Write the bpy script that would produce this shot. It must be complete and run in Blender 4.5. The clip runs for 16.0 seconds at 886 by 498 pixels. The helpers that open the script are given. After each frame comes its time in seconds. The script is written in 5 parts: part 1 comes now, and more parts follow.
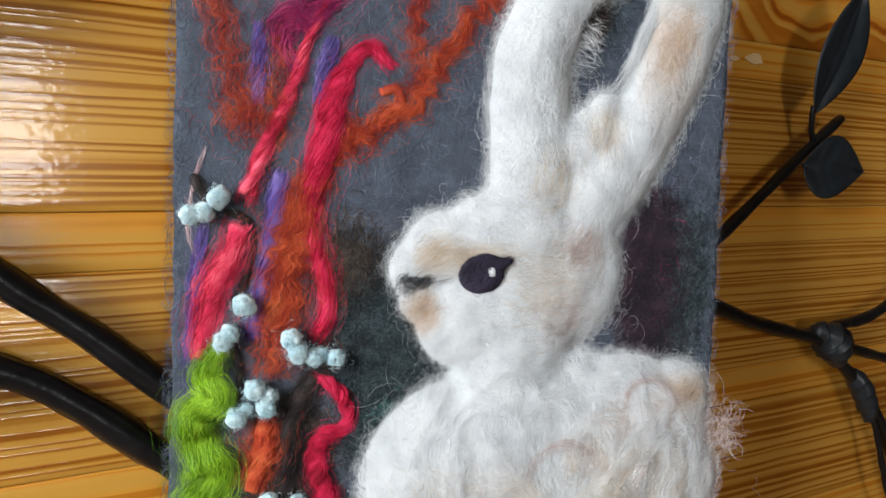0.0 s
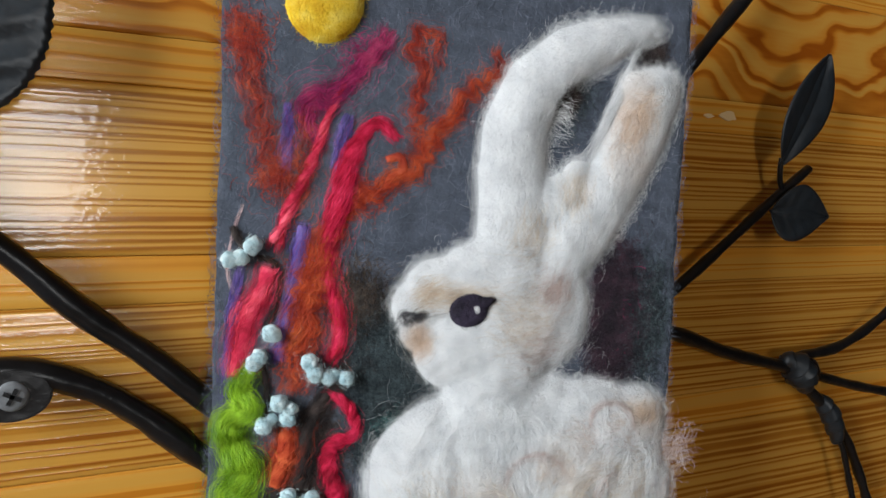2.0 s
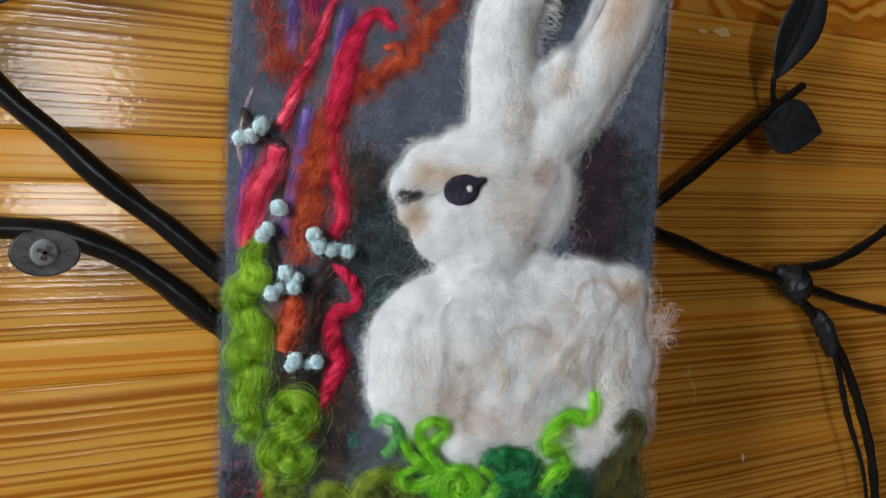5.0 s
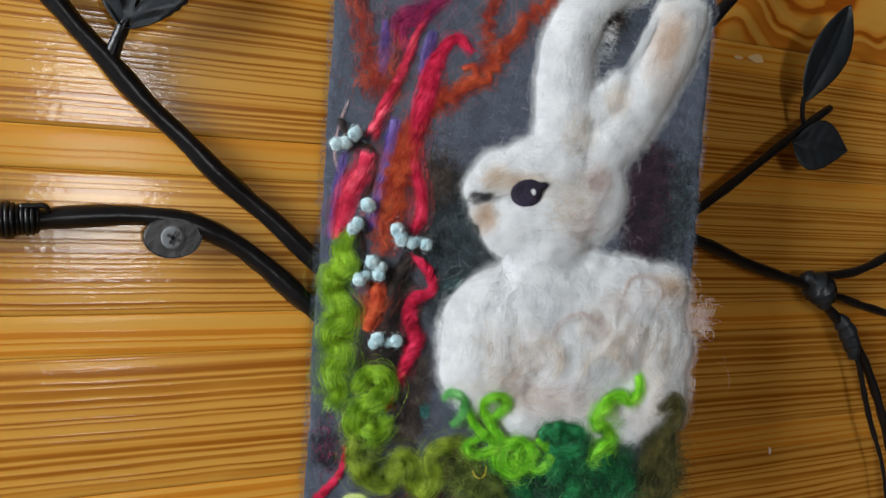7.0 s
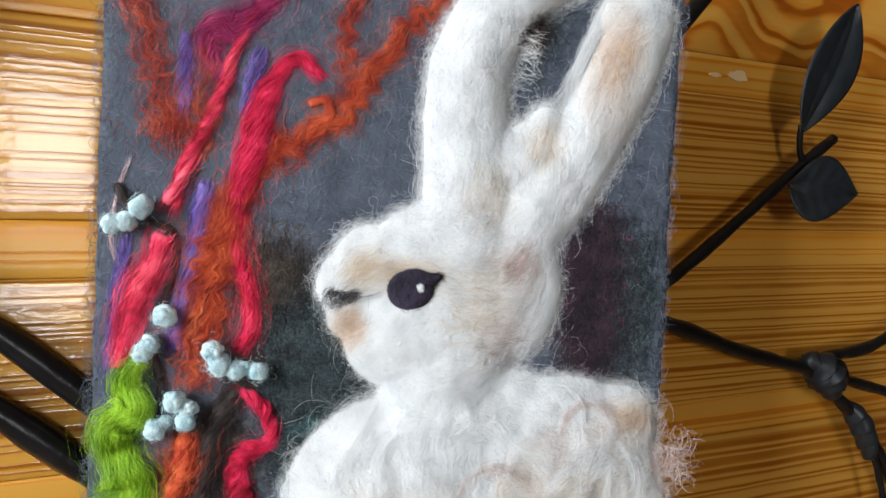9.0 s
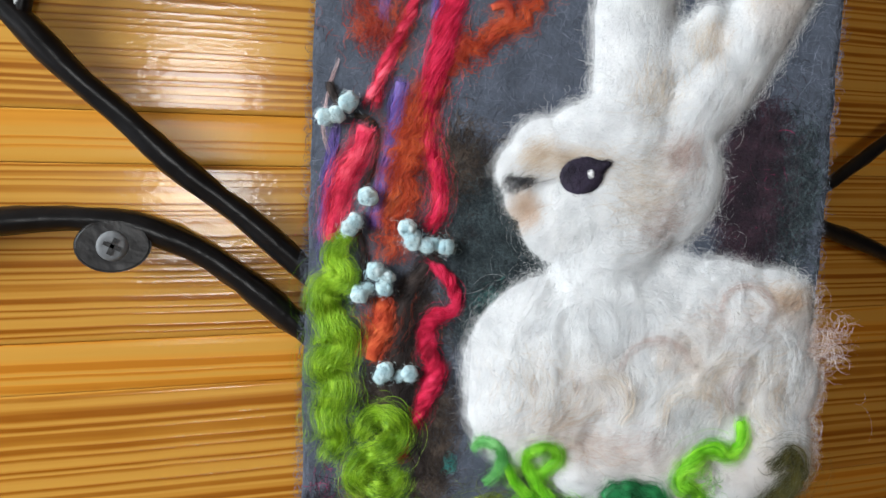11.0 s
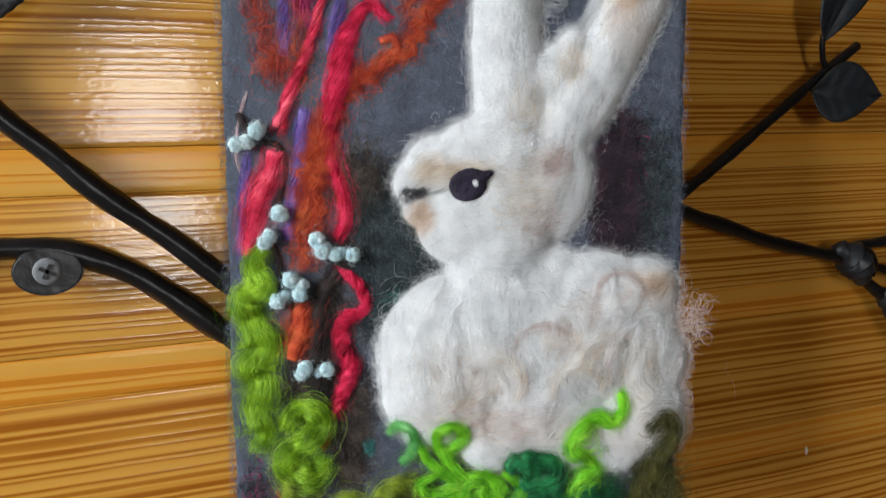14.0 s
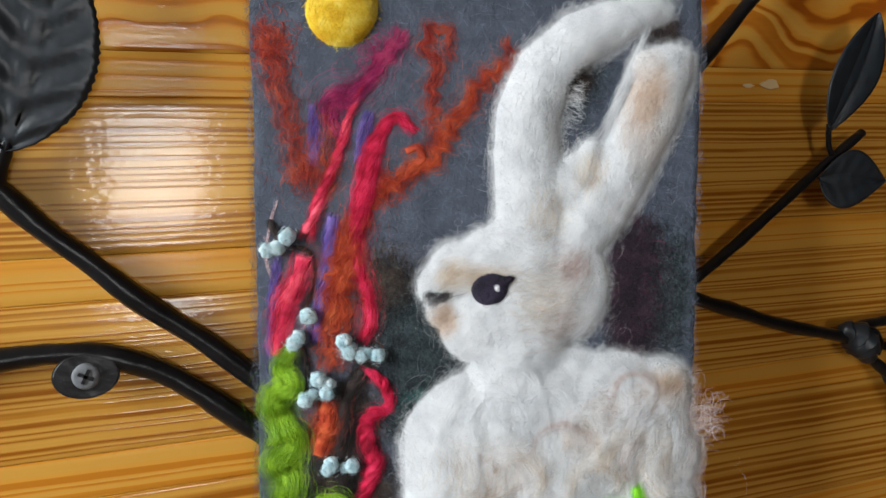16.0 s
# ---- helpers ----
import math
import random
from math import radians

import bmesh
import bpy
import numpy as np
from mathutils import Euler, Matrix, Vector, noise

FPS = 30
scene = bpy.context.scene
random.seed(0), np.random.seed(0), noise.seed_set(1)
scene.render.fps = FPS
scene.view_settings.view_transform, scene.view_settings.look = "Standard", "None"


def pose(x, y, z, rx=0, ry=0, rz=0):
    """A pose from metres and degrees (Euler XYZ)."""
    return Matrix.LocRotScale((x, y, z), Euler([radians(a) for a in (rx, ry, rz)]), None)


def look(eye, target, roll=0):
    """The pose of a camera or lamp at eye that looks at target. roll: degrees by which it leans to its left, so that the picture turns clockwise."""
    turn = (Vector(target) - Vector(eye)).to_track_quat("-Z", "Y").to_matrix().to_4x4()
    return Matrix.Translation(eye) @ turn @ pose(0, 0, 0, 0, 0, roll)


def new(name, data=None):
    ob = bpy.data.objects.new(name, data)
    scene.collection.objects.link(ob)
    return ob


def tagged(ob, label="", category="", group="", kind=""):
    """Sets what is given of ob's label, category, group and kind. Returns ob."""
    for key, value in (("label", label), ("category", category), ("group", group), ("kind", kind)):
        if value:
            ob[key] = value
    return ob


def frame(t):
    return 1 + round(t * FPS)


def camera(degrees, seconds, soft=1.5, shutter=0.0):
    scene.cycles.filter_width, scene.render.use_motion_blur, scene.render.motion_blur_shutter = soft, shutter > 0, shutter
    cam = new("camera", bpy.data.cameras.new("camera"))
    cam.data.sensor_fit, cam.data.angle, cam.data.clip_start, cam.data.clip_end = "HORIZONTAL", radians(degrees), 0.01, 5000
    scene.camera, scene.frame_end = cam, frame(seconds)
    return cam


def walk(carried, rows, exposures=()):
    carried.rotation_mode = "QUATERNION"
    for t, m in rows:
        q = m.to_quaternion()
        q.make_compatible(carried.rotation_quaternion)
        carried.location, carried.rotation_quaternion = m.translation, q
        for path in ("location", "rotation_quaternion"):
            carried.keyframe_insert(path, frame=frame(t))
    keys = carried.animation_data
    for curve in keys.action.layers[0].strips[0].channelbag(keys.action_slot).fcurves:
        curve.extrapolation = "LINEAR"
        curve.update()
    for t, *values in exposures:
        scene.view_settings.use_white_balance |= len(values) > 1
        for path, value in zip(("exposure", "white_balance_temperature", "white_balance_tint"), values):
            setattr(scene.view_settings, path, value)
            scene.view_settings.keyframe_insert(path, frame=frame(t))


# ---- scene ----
cam = camera(59.62, 16.0, soft=1.5)
PATH = [
    (0, (-0.0583, -0.2037, 1.5299), (0.0940, 0.0540, 1.5096), 2.18),
    (0.5, (-0.0569, -0.2087, 1.5418), (0.0952, 0.0493, 1.5252), 3.32),
    (1, (-0.0590, -0.2177, 1.5342), (0.0906, 0.0421, 1.5219), 3.23),
    (1.5, (-0.0634, -0.2263, 1.5463), (0.0834, 0.0351, 1.5346), 3.01),
    (2, (-0.0693, -0.2428, 1.5425), (0.0731, 0.0207, 1.5256), 3.05),
    (2.5, (-0.0717, -0.2591, 1.5271), (0.0668, 0.0062, 1.5075), 3.22),
    (3, (-0.0694, -0.2573, 1.5154), (0.0685, 0.0083, 1.4939), 3.17),
    (3.2, (-0.0655, -0.2540, 1.5129), (0.0733, 0.0109, 1.4896), 3.31),
    (5.3, (-0.0682, -0.2675, 1.5076), (0.0638, 0.0011, 1.4868), 2.93),
    (5.5, (-0.0789, -0.2669, 1.5006), (0.0538, 0.0015, 1.4823), 3.18),
    (6, (-0.0956, -0.3074, 1.5052), (0.0175, -0.0303, 1.4849), 5.07),
    (6.5, (-0.0950, -0.3017, 1.4994), (0.0195, -0.0251, 1.4799), 4.64),
    (7, (-0.0989, -0.2923, 1.5019), (0.0266, -0.0203, 1.4866), 4.17),
    (7.5, (-0.0725, -0.2908, 1.5069), (0.0640, -0.0242, 1.4906), 3.19),
    (8, (-0.0336, -0.2422, 1.5137), (0.1025, 0.0241, 1.4900), 4.58),
    (8.2, (-0.0277, -0.2137, 1.5184), (0.1177, 0.0484, 1.5066), 3.12),
    (10.3, (-0.0473, -0.2172, 1.5318), (0.0602, 0.0622, 1.5128), 3.59),
    (10.5, (-0.0539, -0.2188, 1.5290), (0.0520, 0.0606, 1.5025), 4.03),
    (11, (-0.0487, -0.2329, 1.5104), (0.0406, 0.0519, 1.4794), 2.86),
    (11.5, (-0.0470, -0.2327, 1.5088), (0.0496, 0.0482, 1.4666), 2.66),
    (12, (-0.0392, -0.2325, 1.4925), (0.0615, 0.0455, 1.4416), 2.69),
    (12.5, (-0.0379, -0.2310, 1.4903), (0.0590, 0.0480, 1.4378), 2.00),
    (13, (-0.0347, -0.2336, 1.5019), (0.0757, 0.0435, 1.4697), 1.17),
    (13.5, (-0.0336, -0.2480, 1.5095), (0.0737, 0.0308, 1.4813), 0.87),
    (14, (-0.0411, -0.2645, 1.5142), (0.0631, 0.0153, 1.4848), -0.15),
    (14.5, (-0.0432, -0.2684, 1.5071), (0.0571, 0.0128, 1.4772), 0.58),
    (15, (-0.0467, -0.2653, 1.5066), (0.0575, 0.0145, 1.4773), 0.65),
    (15.5, (-0.0479, -0.2614, 1.5409), (0.0566, 0.0183, 1.5124), -0.38),
    (16, (-0.0502, -0.2682, 1.5441), (0.0540, 0.0121, 1.5198), 0.09),
]
walk(cam, [(t, look(eye, target, roll)) for t, eye, target, roll in PATH],
     [(0, 0.05), (1.5, -0.06), (2.5, -0.2), (5.5, -0.25), (6.5, -0.2), (7.5, -0.1), (8.2, 0.25), (10.5, 0.2), (12, 0.03), (13, -0.04), (16, -0.02)])

# ---- world, window light ----
world = bpy.data.worlds.new("sky")
world.use_nodes = True
scene.world = world
wn = world.node_tree
sky = wn.nodes.new("ShaderNodeTexSky")
sky.sky_type, sky.sun_disc = "NISHITA", False
sky.sun_elevation, sky.sun_rotation = radians(35), radians(200)
wn.links.new(sky.outputs[0], wn.nodes["Background"].inputs[0])
wn.nodes["Background"].inputs[1].default_value = 0.12
lamp = bpy.data.lights.new("window_daylight", "AREA")
lamp.shape, lamp.size, lamp.size_y, lamp.energy = "RECTANGLE", 0.46, 1.06, 24.0
lamp.color = (0.96, 0.98, 1.0)
lamp_ob = new("window_daylight", lamp)
lamp_ob.matrix_world = look((-0.045, -3.98, 1.56), (-0.045, 0, 1.56))
side = bpy.data.lights.new("side_window_daylight", "AREA")
side.shape, side.size, side.size_y, side.energy = "RECTANGLE", 0.71, 1.08, 62.0
side.color = (0.92, 0.97, 1.0)
side_ob = new("side_window_daylight", side)
side_ob.matrix_world = look((-1.43, -0.485, 1.84), (0, -0.485, 1.84))


# ---- materials ----
def material(name):
    m = bpy.data.materials.new(name)
    m.use_nodes = True
    t = m.node_tree
    return m, t.nodes, t.links, t.nodes["Principled BSDF"]


def ramp(nodes, stops):
    r = nodes.new("ShaderNodeValToRGB")
    while len(r.color_ramp.elements) < len(stops):
        r.color_ramp.elements.new(0.5)
    for e, (p, c) in zip(r.color_ramp.elements, stops):
        e.position, e.color = p, (*c, 1)
    return r


def bump_into(nodes, links, bsdf, source, strength, distance):
    b = nodes.new("ShaderNodeBump")
    b.inputs["Strength"].default_value, b.inputs["Distance"].default_value = strength, distance
    links.new(source, b.inputs["Height"])
    links.new(b.outputs[0], bsdf.inputs["Normal"])
    return b


def pine(name, pale, mid, dark, flame, gloss, rings=430.0, run=1.4):
    """Lacquered pine: growth rings as stretched, warped bands, pores and a slow change of tone."""
    m, n, l, b = material(name)
    tc, info = n.new("ShaderNodeTexCoord"), n.new("ShaderNodeObjectInfo")
    shift = n.new("ShaderNodeVectorMath")
    shift.operation = "MULTIPLY_ADD"
    shift.inputs[1].default_value = (3.1, 5.7, 9.3)
    rnd = n.new("ShaderNodeCombineXYZ")
    for k in range(3):
        l.new(info.outputs["Random"], rnd.inputs[k])
    l.new(rnd.outputs[0], shift.inputs[0])
    l.new(tc.outputs["Object"], shift.inputs[2])
    slow = n.new("ShaderNodeMapping")
    slow.inputs["Scale"].default_value = (run, 1.0, 15.0)
    l.new(shift.outputs[0], slow.inputs[0])
    warp = n.new("ShaderNodeTexNoise")
    warp.inputs["Scale"].default_value, warp.inputs["Detail"].default_value = 1.0, 2.5
    l.new(slow.outputs[0], warp.inputs["Vector"])
    sep = n.new("ShaderNodeSeparateXYZ")
    l.new(shift.outputs[0], sep.inputs[0])
    ring = n.new("ShaderNodeMath")
    ring.operation = "MULTIPLY_ADD"
    ring.inputs[1].default_value = flame
    z = n.new("ShaderNodeMath")
    z.operation, z.inputs[1].default_value = "MULTIPLY", rings
    l.new(sep.outputs[2], z.inputs[0])
    l.new(warp.outputs[0], ring.inputs[0])
    # small wavering of the rings along the board
    wv = n.new("ShaderNodeMapping")
    wv.inputs["Scale"].default_value = (26.0, 1.0, 140.0)
    l.new(shift.outputs[0], wv.inputs[0])
    waver = n.new("ShaderNodeTexNoise")
    waver.inputs["Scale"].default_value, waver.inputs["Detail"].default_value = 1.0, 2.0
    l.new(wv.outputs[0], waver.inputs["Vector"])
    zw = n.new("ShaderNodeMath")
    zw.operation, zw.inputs[1].default_value = "MULTIPLY_ADD", 0.42
    l.new(waver.outputs[0], zw.inputs[0])
    l.new(z.outputs[0], zw.inputs[2])
    l.new(zw.outputs[0], ring.inputs[2])
    wob = n.new("ShaderNodeTexNoise")
    wob.noise_dimensions = "1D"
    wob.inputs["Scale"].default_value, wob.inputs["Detail"].default_value = 0.45, 2.0
    l.new(ring.outputs[0], wob.inputs["W"])
    uneven = n.new("ShaderNodeMath")
    uneven.operation, uneven.inputs[1].default_value = "MULTIPLY_ADD", 2.6
    l.new(wob.outputs[0], uneven.inputs[0])
    l.new(ring.outputs[0], uneven.inputs[2])
    saw = n.new("ShaderNodeMath")
    saw.operation = "FRACT"
    l.new(uneven.outputs[0], saw.inputs[0])
    bands = ramp(n, [(0.0, (0.25,) * 3), (0.16, (0.0,) * 3), (0.40, (0.12,) * 3), (0.74, (0.95,) * 3), (0.88, (1.0,) * 3), (1.0, (0.25,) * 3)])
    bands.color_ramp.interpolation = "EASE"
    l.new(saw.outputs[0], bands.inputs[0])
    line = n.new("ShaderNodeMapRange")
    line.inputs["From Min"].default_value, line.inputs["From Max"].default_value = 0.30, 0.72
    line.inputs["To Min"].default_value, line.inputs["To Max"].default_value = 0.42, 0.88
    l.new(wob.outputs[0], line.inputs["Value"])
    mix = n.new("ShaderNodeMath")
    mix.operation = "MULTIPLY"
    patchy = n.new("ShaderNodeMath")
    patchy.operation, patchy.inputs[1].default_value = "MULTIPLY_ADD", 0.7
    faint = n.new("ShaderNodeMath")
    faint.operation, faint.inputs[1].default_value = "SUBTRACT", 0.30
    l.new(line.outputs[0], faint.inputs[0])
    l.new(waver.outputs[0], patchy.inputs[0])
    l.new(faint.outputs[0], patchy.inputs[2])
    l.new(bands.outputs[0], mix.inputs[0])
    l.new(patchy.outputs[0], mix.inputs[1])
    fine = n.new("ShaderNodeMapping")
    fine.inputs["Scale"].default_value = (28.0, 1.0, 900.0)
    l.new(shift.outputs[0], fine.inputs[0])
    pores = n.new("ShaderNodeTexNoise")
    pores.inputs["Scale"].default_value, pores.inputs["Detail"].default_value = 1.0, 3.0
    l.new(fine.outputs[0], pores.inputs["Vector"])
    add = n.new("ShaderNodeMath")
    add.operation, add.inputs[1].default_value = "MULTIPLY_ADD", 0.15
    l.new(pores.outputs[0], add.inputs[0])
    l.new(mix.outputs[0], add.inputs[2])
    tone = n.new("ShaderNodeMath")
    tone.operation, tone.inputs[1].default_value = "MULTIPLY_ADD", 0.30
    l.new(warp.outputs[0], tone.inputs[0])
    l.new(add.outputs[0], tone.inputs[2])
    r = ramp(n, [(0.22, pale), (0.50, mid), (1.0, dark)])
    l.new(tone.outputs[0], r.inputs[0])
    l.new(r.outputs[0], b.inputs["Base Color"])
    b.inputs["Roughness"].default_value, b.inputs["Specular IOR Level"].default_value = 0.26, 0.16 + 0.22 * gloss
    b.inputs["Specular Tint"].default_value = (1.0, 0.80, 0.50, 1)
    b.inputs["Coat Weight"].default_value, b.inputs["Coat Roughness"].default_value = 0.6 * gloss, 0.08
    b.inputs["Coat IOR"].default_value = 1.55
    rip = n.new("ShaderNodeMath")
    rip.operation, rip.inputs[1].default_value = "MULTIPLY_ADD", 0.5
    l.new(pores.outputs[0], rip.inputs[0])
    l.new(bands.outputs[0], rip.inputs[2])
    bp = bump_into(n, l, b, rip.outputs[0], 0.6, 0.00006)
    spk = n.new("ShaderNodeMapping")
    spk.inputs["Scale"].default_value = (320.0, 1.0, 700.0)
    l.new(shift.outputs[0], spk.inputs[0])
    speck = n.new("ShaderNodeTexNoise")
    speck.inputs["Scale"].default_value, speck.inputs["Detail"].default_value = 1.0, 2.0
    l.new(spk.outputs[0], speck.inputs["Vector"])
    cb = n.new("ShaderNodeBump")
    cb.inputs["Strength"].default_value, cb.inputs["Distance"].default_value = 0.7, 0.00011
    l.new(speck.outputs[0], cb.inputs["Height"])
    l.new(bp.outputs[0], cb.inputs["Normal"])
    l.new(cb.outputs[0], b.inputs["Coat Normal"])
    return m


def wool(name, colours, through_light=0.25, sheen=0.06, single=0.4, rough=0.75):
    """Loose wool: every fibre takes its own tone out of the range, and light passes through it."""
    m, n, l, b = material(name)
    geo = n.new("ShaderNodeNewGeometry")
    tc = n.new("ShaderNodeTexCoord")
    cloud = n.new("ShaderNodeTexNoise")
    cloud.inputs["Scale"].default_value, cloud.inputs["Detail"].default_value = 160.0, 4.0
    l.new(tc.outputs["Object"], cloud.inputs["Vector"])
    mix = n.new("ShaderNodeMath")
    mix.operation, mix.inputs[1].default_value = "MULTIPLY_ADD", single
    sub = n.new("ShaderNodeMapRange")
    sub.inputs["From Min"].default_value, sub.inputs["From Max"].default_value = 0.32, 0.68
    sub.inputs["To Max"].default_value = 1 - single
    l.new(cloud.outputs[0], sub.inputs["Value"])
    l.new(geo.outputs["Random Per Island"], mix.inputs[0])
    l.new(sub.outputs[0], mix.inputs[2])
    k = len(colours) - 1
    r = ramp(n, [(0.12 + 0.72 * i / k, c) for i, c in enumerate(colours)])
    l.new(mix.outputs[0], r.inputs[0])
    l.new(r.outputs[0], b.inputs["Base Color"])
    b.inputs["Roughness"].default_value = rough
    b.inputs["Specular IOR Level"].default_value = 0.25
    b.inputs["Sheen Weight"].default_value = sheen
    fine = n.new("ShaderNodeTexNoise")
    fine.inputs["Scale"].default_value, fine.inputs["Detail"].default_value = 900.0, 3.0
    l.new(tc.outputs["Object"], fine.inputs["Vector"])
    bump_into(n, l, b, fine.outputs[0], 0.5, 0.0004)
    tr = n.new("ShaderNodeBsdfTranslucent")
    l.new(r.outputs[0], tr.inputs[0])
    ms = n.new("ShaderNodeMixShader")
    ms.inputs[0].default_value = through_light
    l.new(b.outputs[0], ms.inputs[1])
    l.new(tr.outputs[0], ms.inputs[2])
    l.new(ms.outputs[0], n["Material Output"].inputs[0])
    return m


def iron(name, base, rough, gloss=0.28):
    """Black lacquered iron with small runs and dents."""
    m, n, l, b = material(name)
    tc = n.new("ShaderNodeTexCoord")
    a = n.new("ShaderNodeTexNoise")
    a.inputs["Scale"].default_value, a.inputs["Detail"].default_value = 220.0, 4.0
    l.new(tc.outputs["Object"], a.inputs["Vector"])
    r = ramp(n, [(0.3, base), (0.8, tuple(2.2 * c for c in base))])
    l.new(a.outputs[0], r.inputs[0])
    l.new(r.outputs[0], b.inputs["Base Color"])
    b.inputs["Roughness"].default_value, b.inputs["Specular IOR Level"].default_value = rough, gloss
    c = n.new("ShaderNodeTexNoise")
    c.inputs["Scale"].default_value, c.inputs["Detail"].default_value = 130.0, 5.0
    l.new(tc.outputs["Object"], c.inputs["Vector"])
    bump_into(n, l, b, c.outputs[0], 0.5, 0.0008)
    return m


def plaster(name, colour):
    m, n, l, b = material(name)
    tc, a = n.new("ShaderNodeTexCoord"), n.new("ShaderNodeTexNoise")
    a.inputs["Scale"].default_value, a.inputs["Detail"].default_value = 6.0, 6.0
    l.new(tc.outputs["Object"], a.inputs["Vector"])
    r = ramp(n, [(0.3, tuple(0.93 * c for c in colour)), (0.7, colour)])
    l.new(a.outputs[0], r.inputs[0])
    l.new(r.outputs[0], b.inputs["Base Color"])
    b.inputs["Roughness"].default_value = 0.85
    bump_into(n, l, b, a.outputs[0], 0.2, 0.002)
    return m


PALE, MID, LATE = (0.60, 0.31, 0.054), (0.49, 0.21, 0.025), (0.305, 0.096, 0.008)
PINE = pine("lacquered_pine", PALE, MID, LATE, 4.0, 1.0, 400.0)
PINE_WIDE = pine("wide_ringed_pine", PALE, MID, LATE, 5.0, 0.8, 300.0)
PINE_STRIP = pine("pine_strip", PALE, (0.64, 0.28, 0.034), (0.50, 0.18, 0.016), 3.0, 0.15, 260.0)
PINE_FLAME = pine("pine_with_flame_grain", PALE, (0.56, 0.21, 0.020), (0.32, 0.080, 0.006), 9.0, 0.5, 60.0, 9.0)
IRON = iron("black_iron", (0.004, 0.004, 0.0045), 0.30, 0.32)
LEAF_IRON = iron("black_leaf_iron", (0.006, 0.009, 0.012), 0.40, 0.6)
STEEL = iron("dull_screw_steel", (0.085, 0.09, 0.095), 0.5)
# unseen room surfaces, toned dark so that little light bounces onto the pine
WALL_DARK = plaster("dark_unseen_wall", (0.16, 0.12, 0.09))
FLOOR_M = plaster("brown_floor", (0.30, 0.19, 0.10))

FELT = wool("grey_blue_felt", [(0.042, 0.051, 0.070), (0.080, 0.095, 0.128), (0.16, 0.182, 0.235)], 0.08, 0.1, 0.75)
WHITE = wool("white_wool", [(0.745, 0.76, 0.77), (0.83, 0.843, 0.85), (0.90, 0.91, 0.915)], 0.5)


def fleece_body(name, spots):
    """White wool with tan and rose wool carded into it at places (x, z, rx, rz, strength) in mm, edges broken by noise."""
    m = wool(name, [(0.745, 0.76, 0.77), (0.82, 0.833, 0.842), (0.89, 0.90, 0.905)], 0.5, 0.1, 0.35)
    n, l = m.node_tree.nodes, m.node_tree.links
    bsdf = n["Principled BSDF"]
    white = bsdf.inputs["Base Color"].links[0].from_socket
    tc, brk = n.new("ShaderNodeTexCoord"), n.new("ShaderNodeTexNoise")
    brk.inputs["Scale"].default_value, brk.inputs["Detail"].default_value, brk.inputs["Distortion"].default_value = 70.0, 5.0, 1.2
    l.new(tc.outputs["Object"], brk.inputs["Vector"])
    total = None
    for x, z, rx, rz, s in spots:
        mp = n.new("ShaderNodeMapping")
        mp.inputs["Location"].default_value = (-x / rx, 0, -z / rz)
        mp.inputs["Scale"].default_value = (1000 / rx, 0, 1000 / rz)
        l.new(tc.outputs["Object"], mp.inputs[0])
        g = n.new("ShaderNodeTexGradient")
        g.gradient_type = "SPHERICAL"
        l.new(mp.outputs[0], g.inputs[0])
        k = n.new("ShaderNodeMath")
        k.operation, k.inputs[1].default_value = "MULTIPLY", s
        l.new(g.outputs["Fac"], k.inputs[0])
        if total:
            add = n.new("ShaderNodeMath")
            add.operation = "ADD"
            l.new(total, add.inputs[0])
            l.new(k.outputs[0], add.inputs[1])
            total = add.outputs[0]
        else:
            total = k.outputs[0]
    f = n.new("ShaderNodeMath")
    f.operation, f.use_clamp = "MULTIPLY", True
    up = n.new("ShaderNodeMath")
    up.operation, up.inputs[1].default_value = "MULTIPLY", 1.7
    l.new(brk.outputs[0], up.inputs[0])
    l.new(total, f.inputs[0])
    l.new(up.outputs[0], f.inputs[1])
    mix = n.new("ShaderNodeMix")
    mix.data_type = "RGBA"
    l.new(f.outputs[0], mix.inputs[0])
    l.new(white, [s for s in mix.inputs if s.name == "A" and s.type == "RGBA"][0])
    [s for s in mix.inputs if s.name == "B" and s.type == "RGBA"][0].default_value = (0.68, 0.57, 0.49, 1)
    out = [s for s in mix.outputs if s.type == "RGBA"][0]
    l.new(out, bsdf.inputs["Base Color"])
    l.new(out, n["Translucent BSDF"].inputs[0])
    return m


FIGURE = fleece_body("white_and_tan_fleece", [(45.5, -0.5, 6, 8, 0.9), (112, 68, 11, 26, 0.75), (122, -24, 13, 8, 0.8), (97, 50, 4, 8, 0.25), (96, -38, 13, 11, 0.4), (60, -66, 26, 10, 0.4), (88, -72, 30, 12, 0.45), (84, 8, 13, 15, 0.2), (58, 15, 12, 5, 0.3), (70, -48, 16, 12, 0.25), (112, -50, 16, 16, 0.3), (120, -72, 14, 14, 0.5)])
CREAM = wool("cream_wool", [(0.58, 0.46, 0.34), (0.72, 0.62, 0.50), (0.84, 0.78, 0.70)], 0.5)
TAN = wool("tan_wool", [(0.48, 0.33, 0.22), (0.60, 0.45, 0.33), (0.70, 0.58, 0.46)], 0.3)
PINKISH = wool("pale_rose_wool", [(0.46, 0.34, 0.30), (0.62, 0.50, 0.46), (0.76, 0.68, 0.65)], 0.5)
CRIMSON = wool("crimson_wool", [(0.24, 0.002, 0.018), (0.58, 0.007, 0.055), (0.76, 0.045, 0.135)], 0.15)
PINK = wool("coral_pink_wool", [(0.34, 0.008, 0.03), (0.66, 0.028, 0.085), (0.82, 0.12, 0.18)], 0.15)
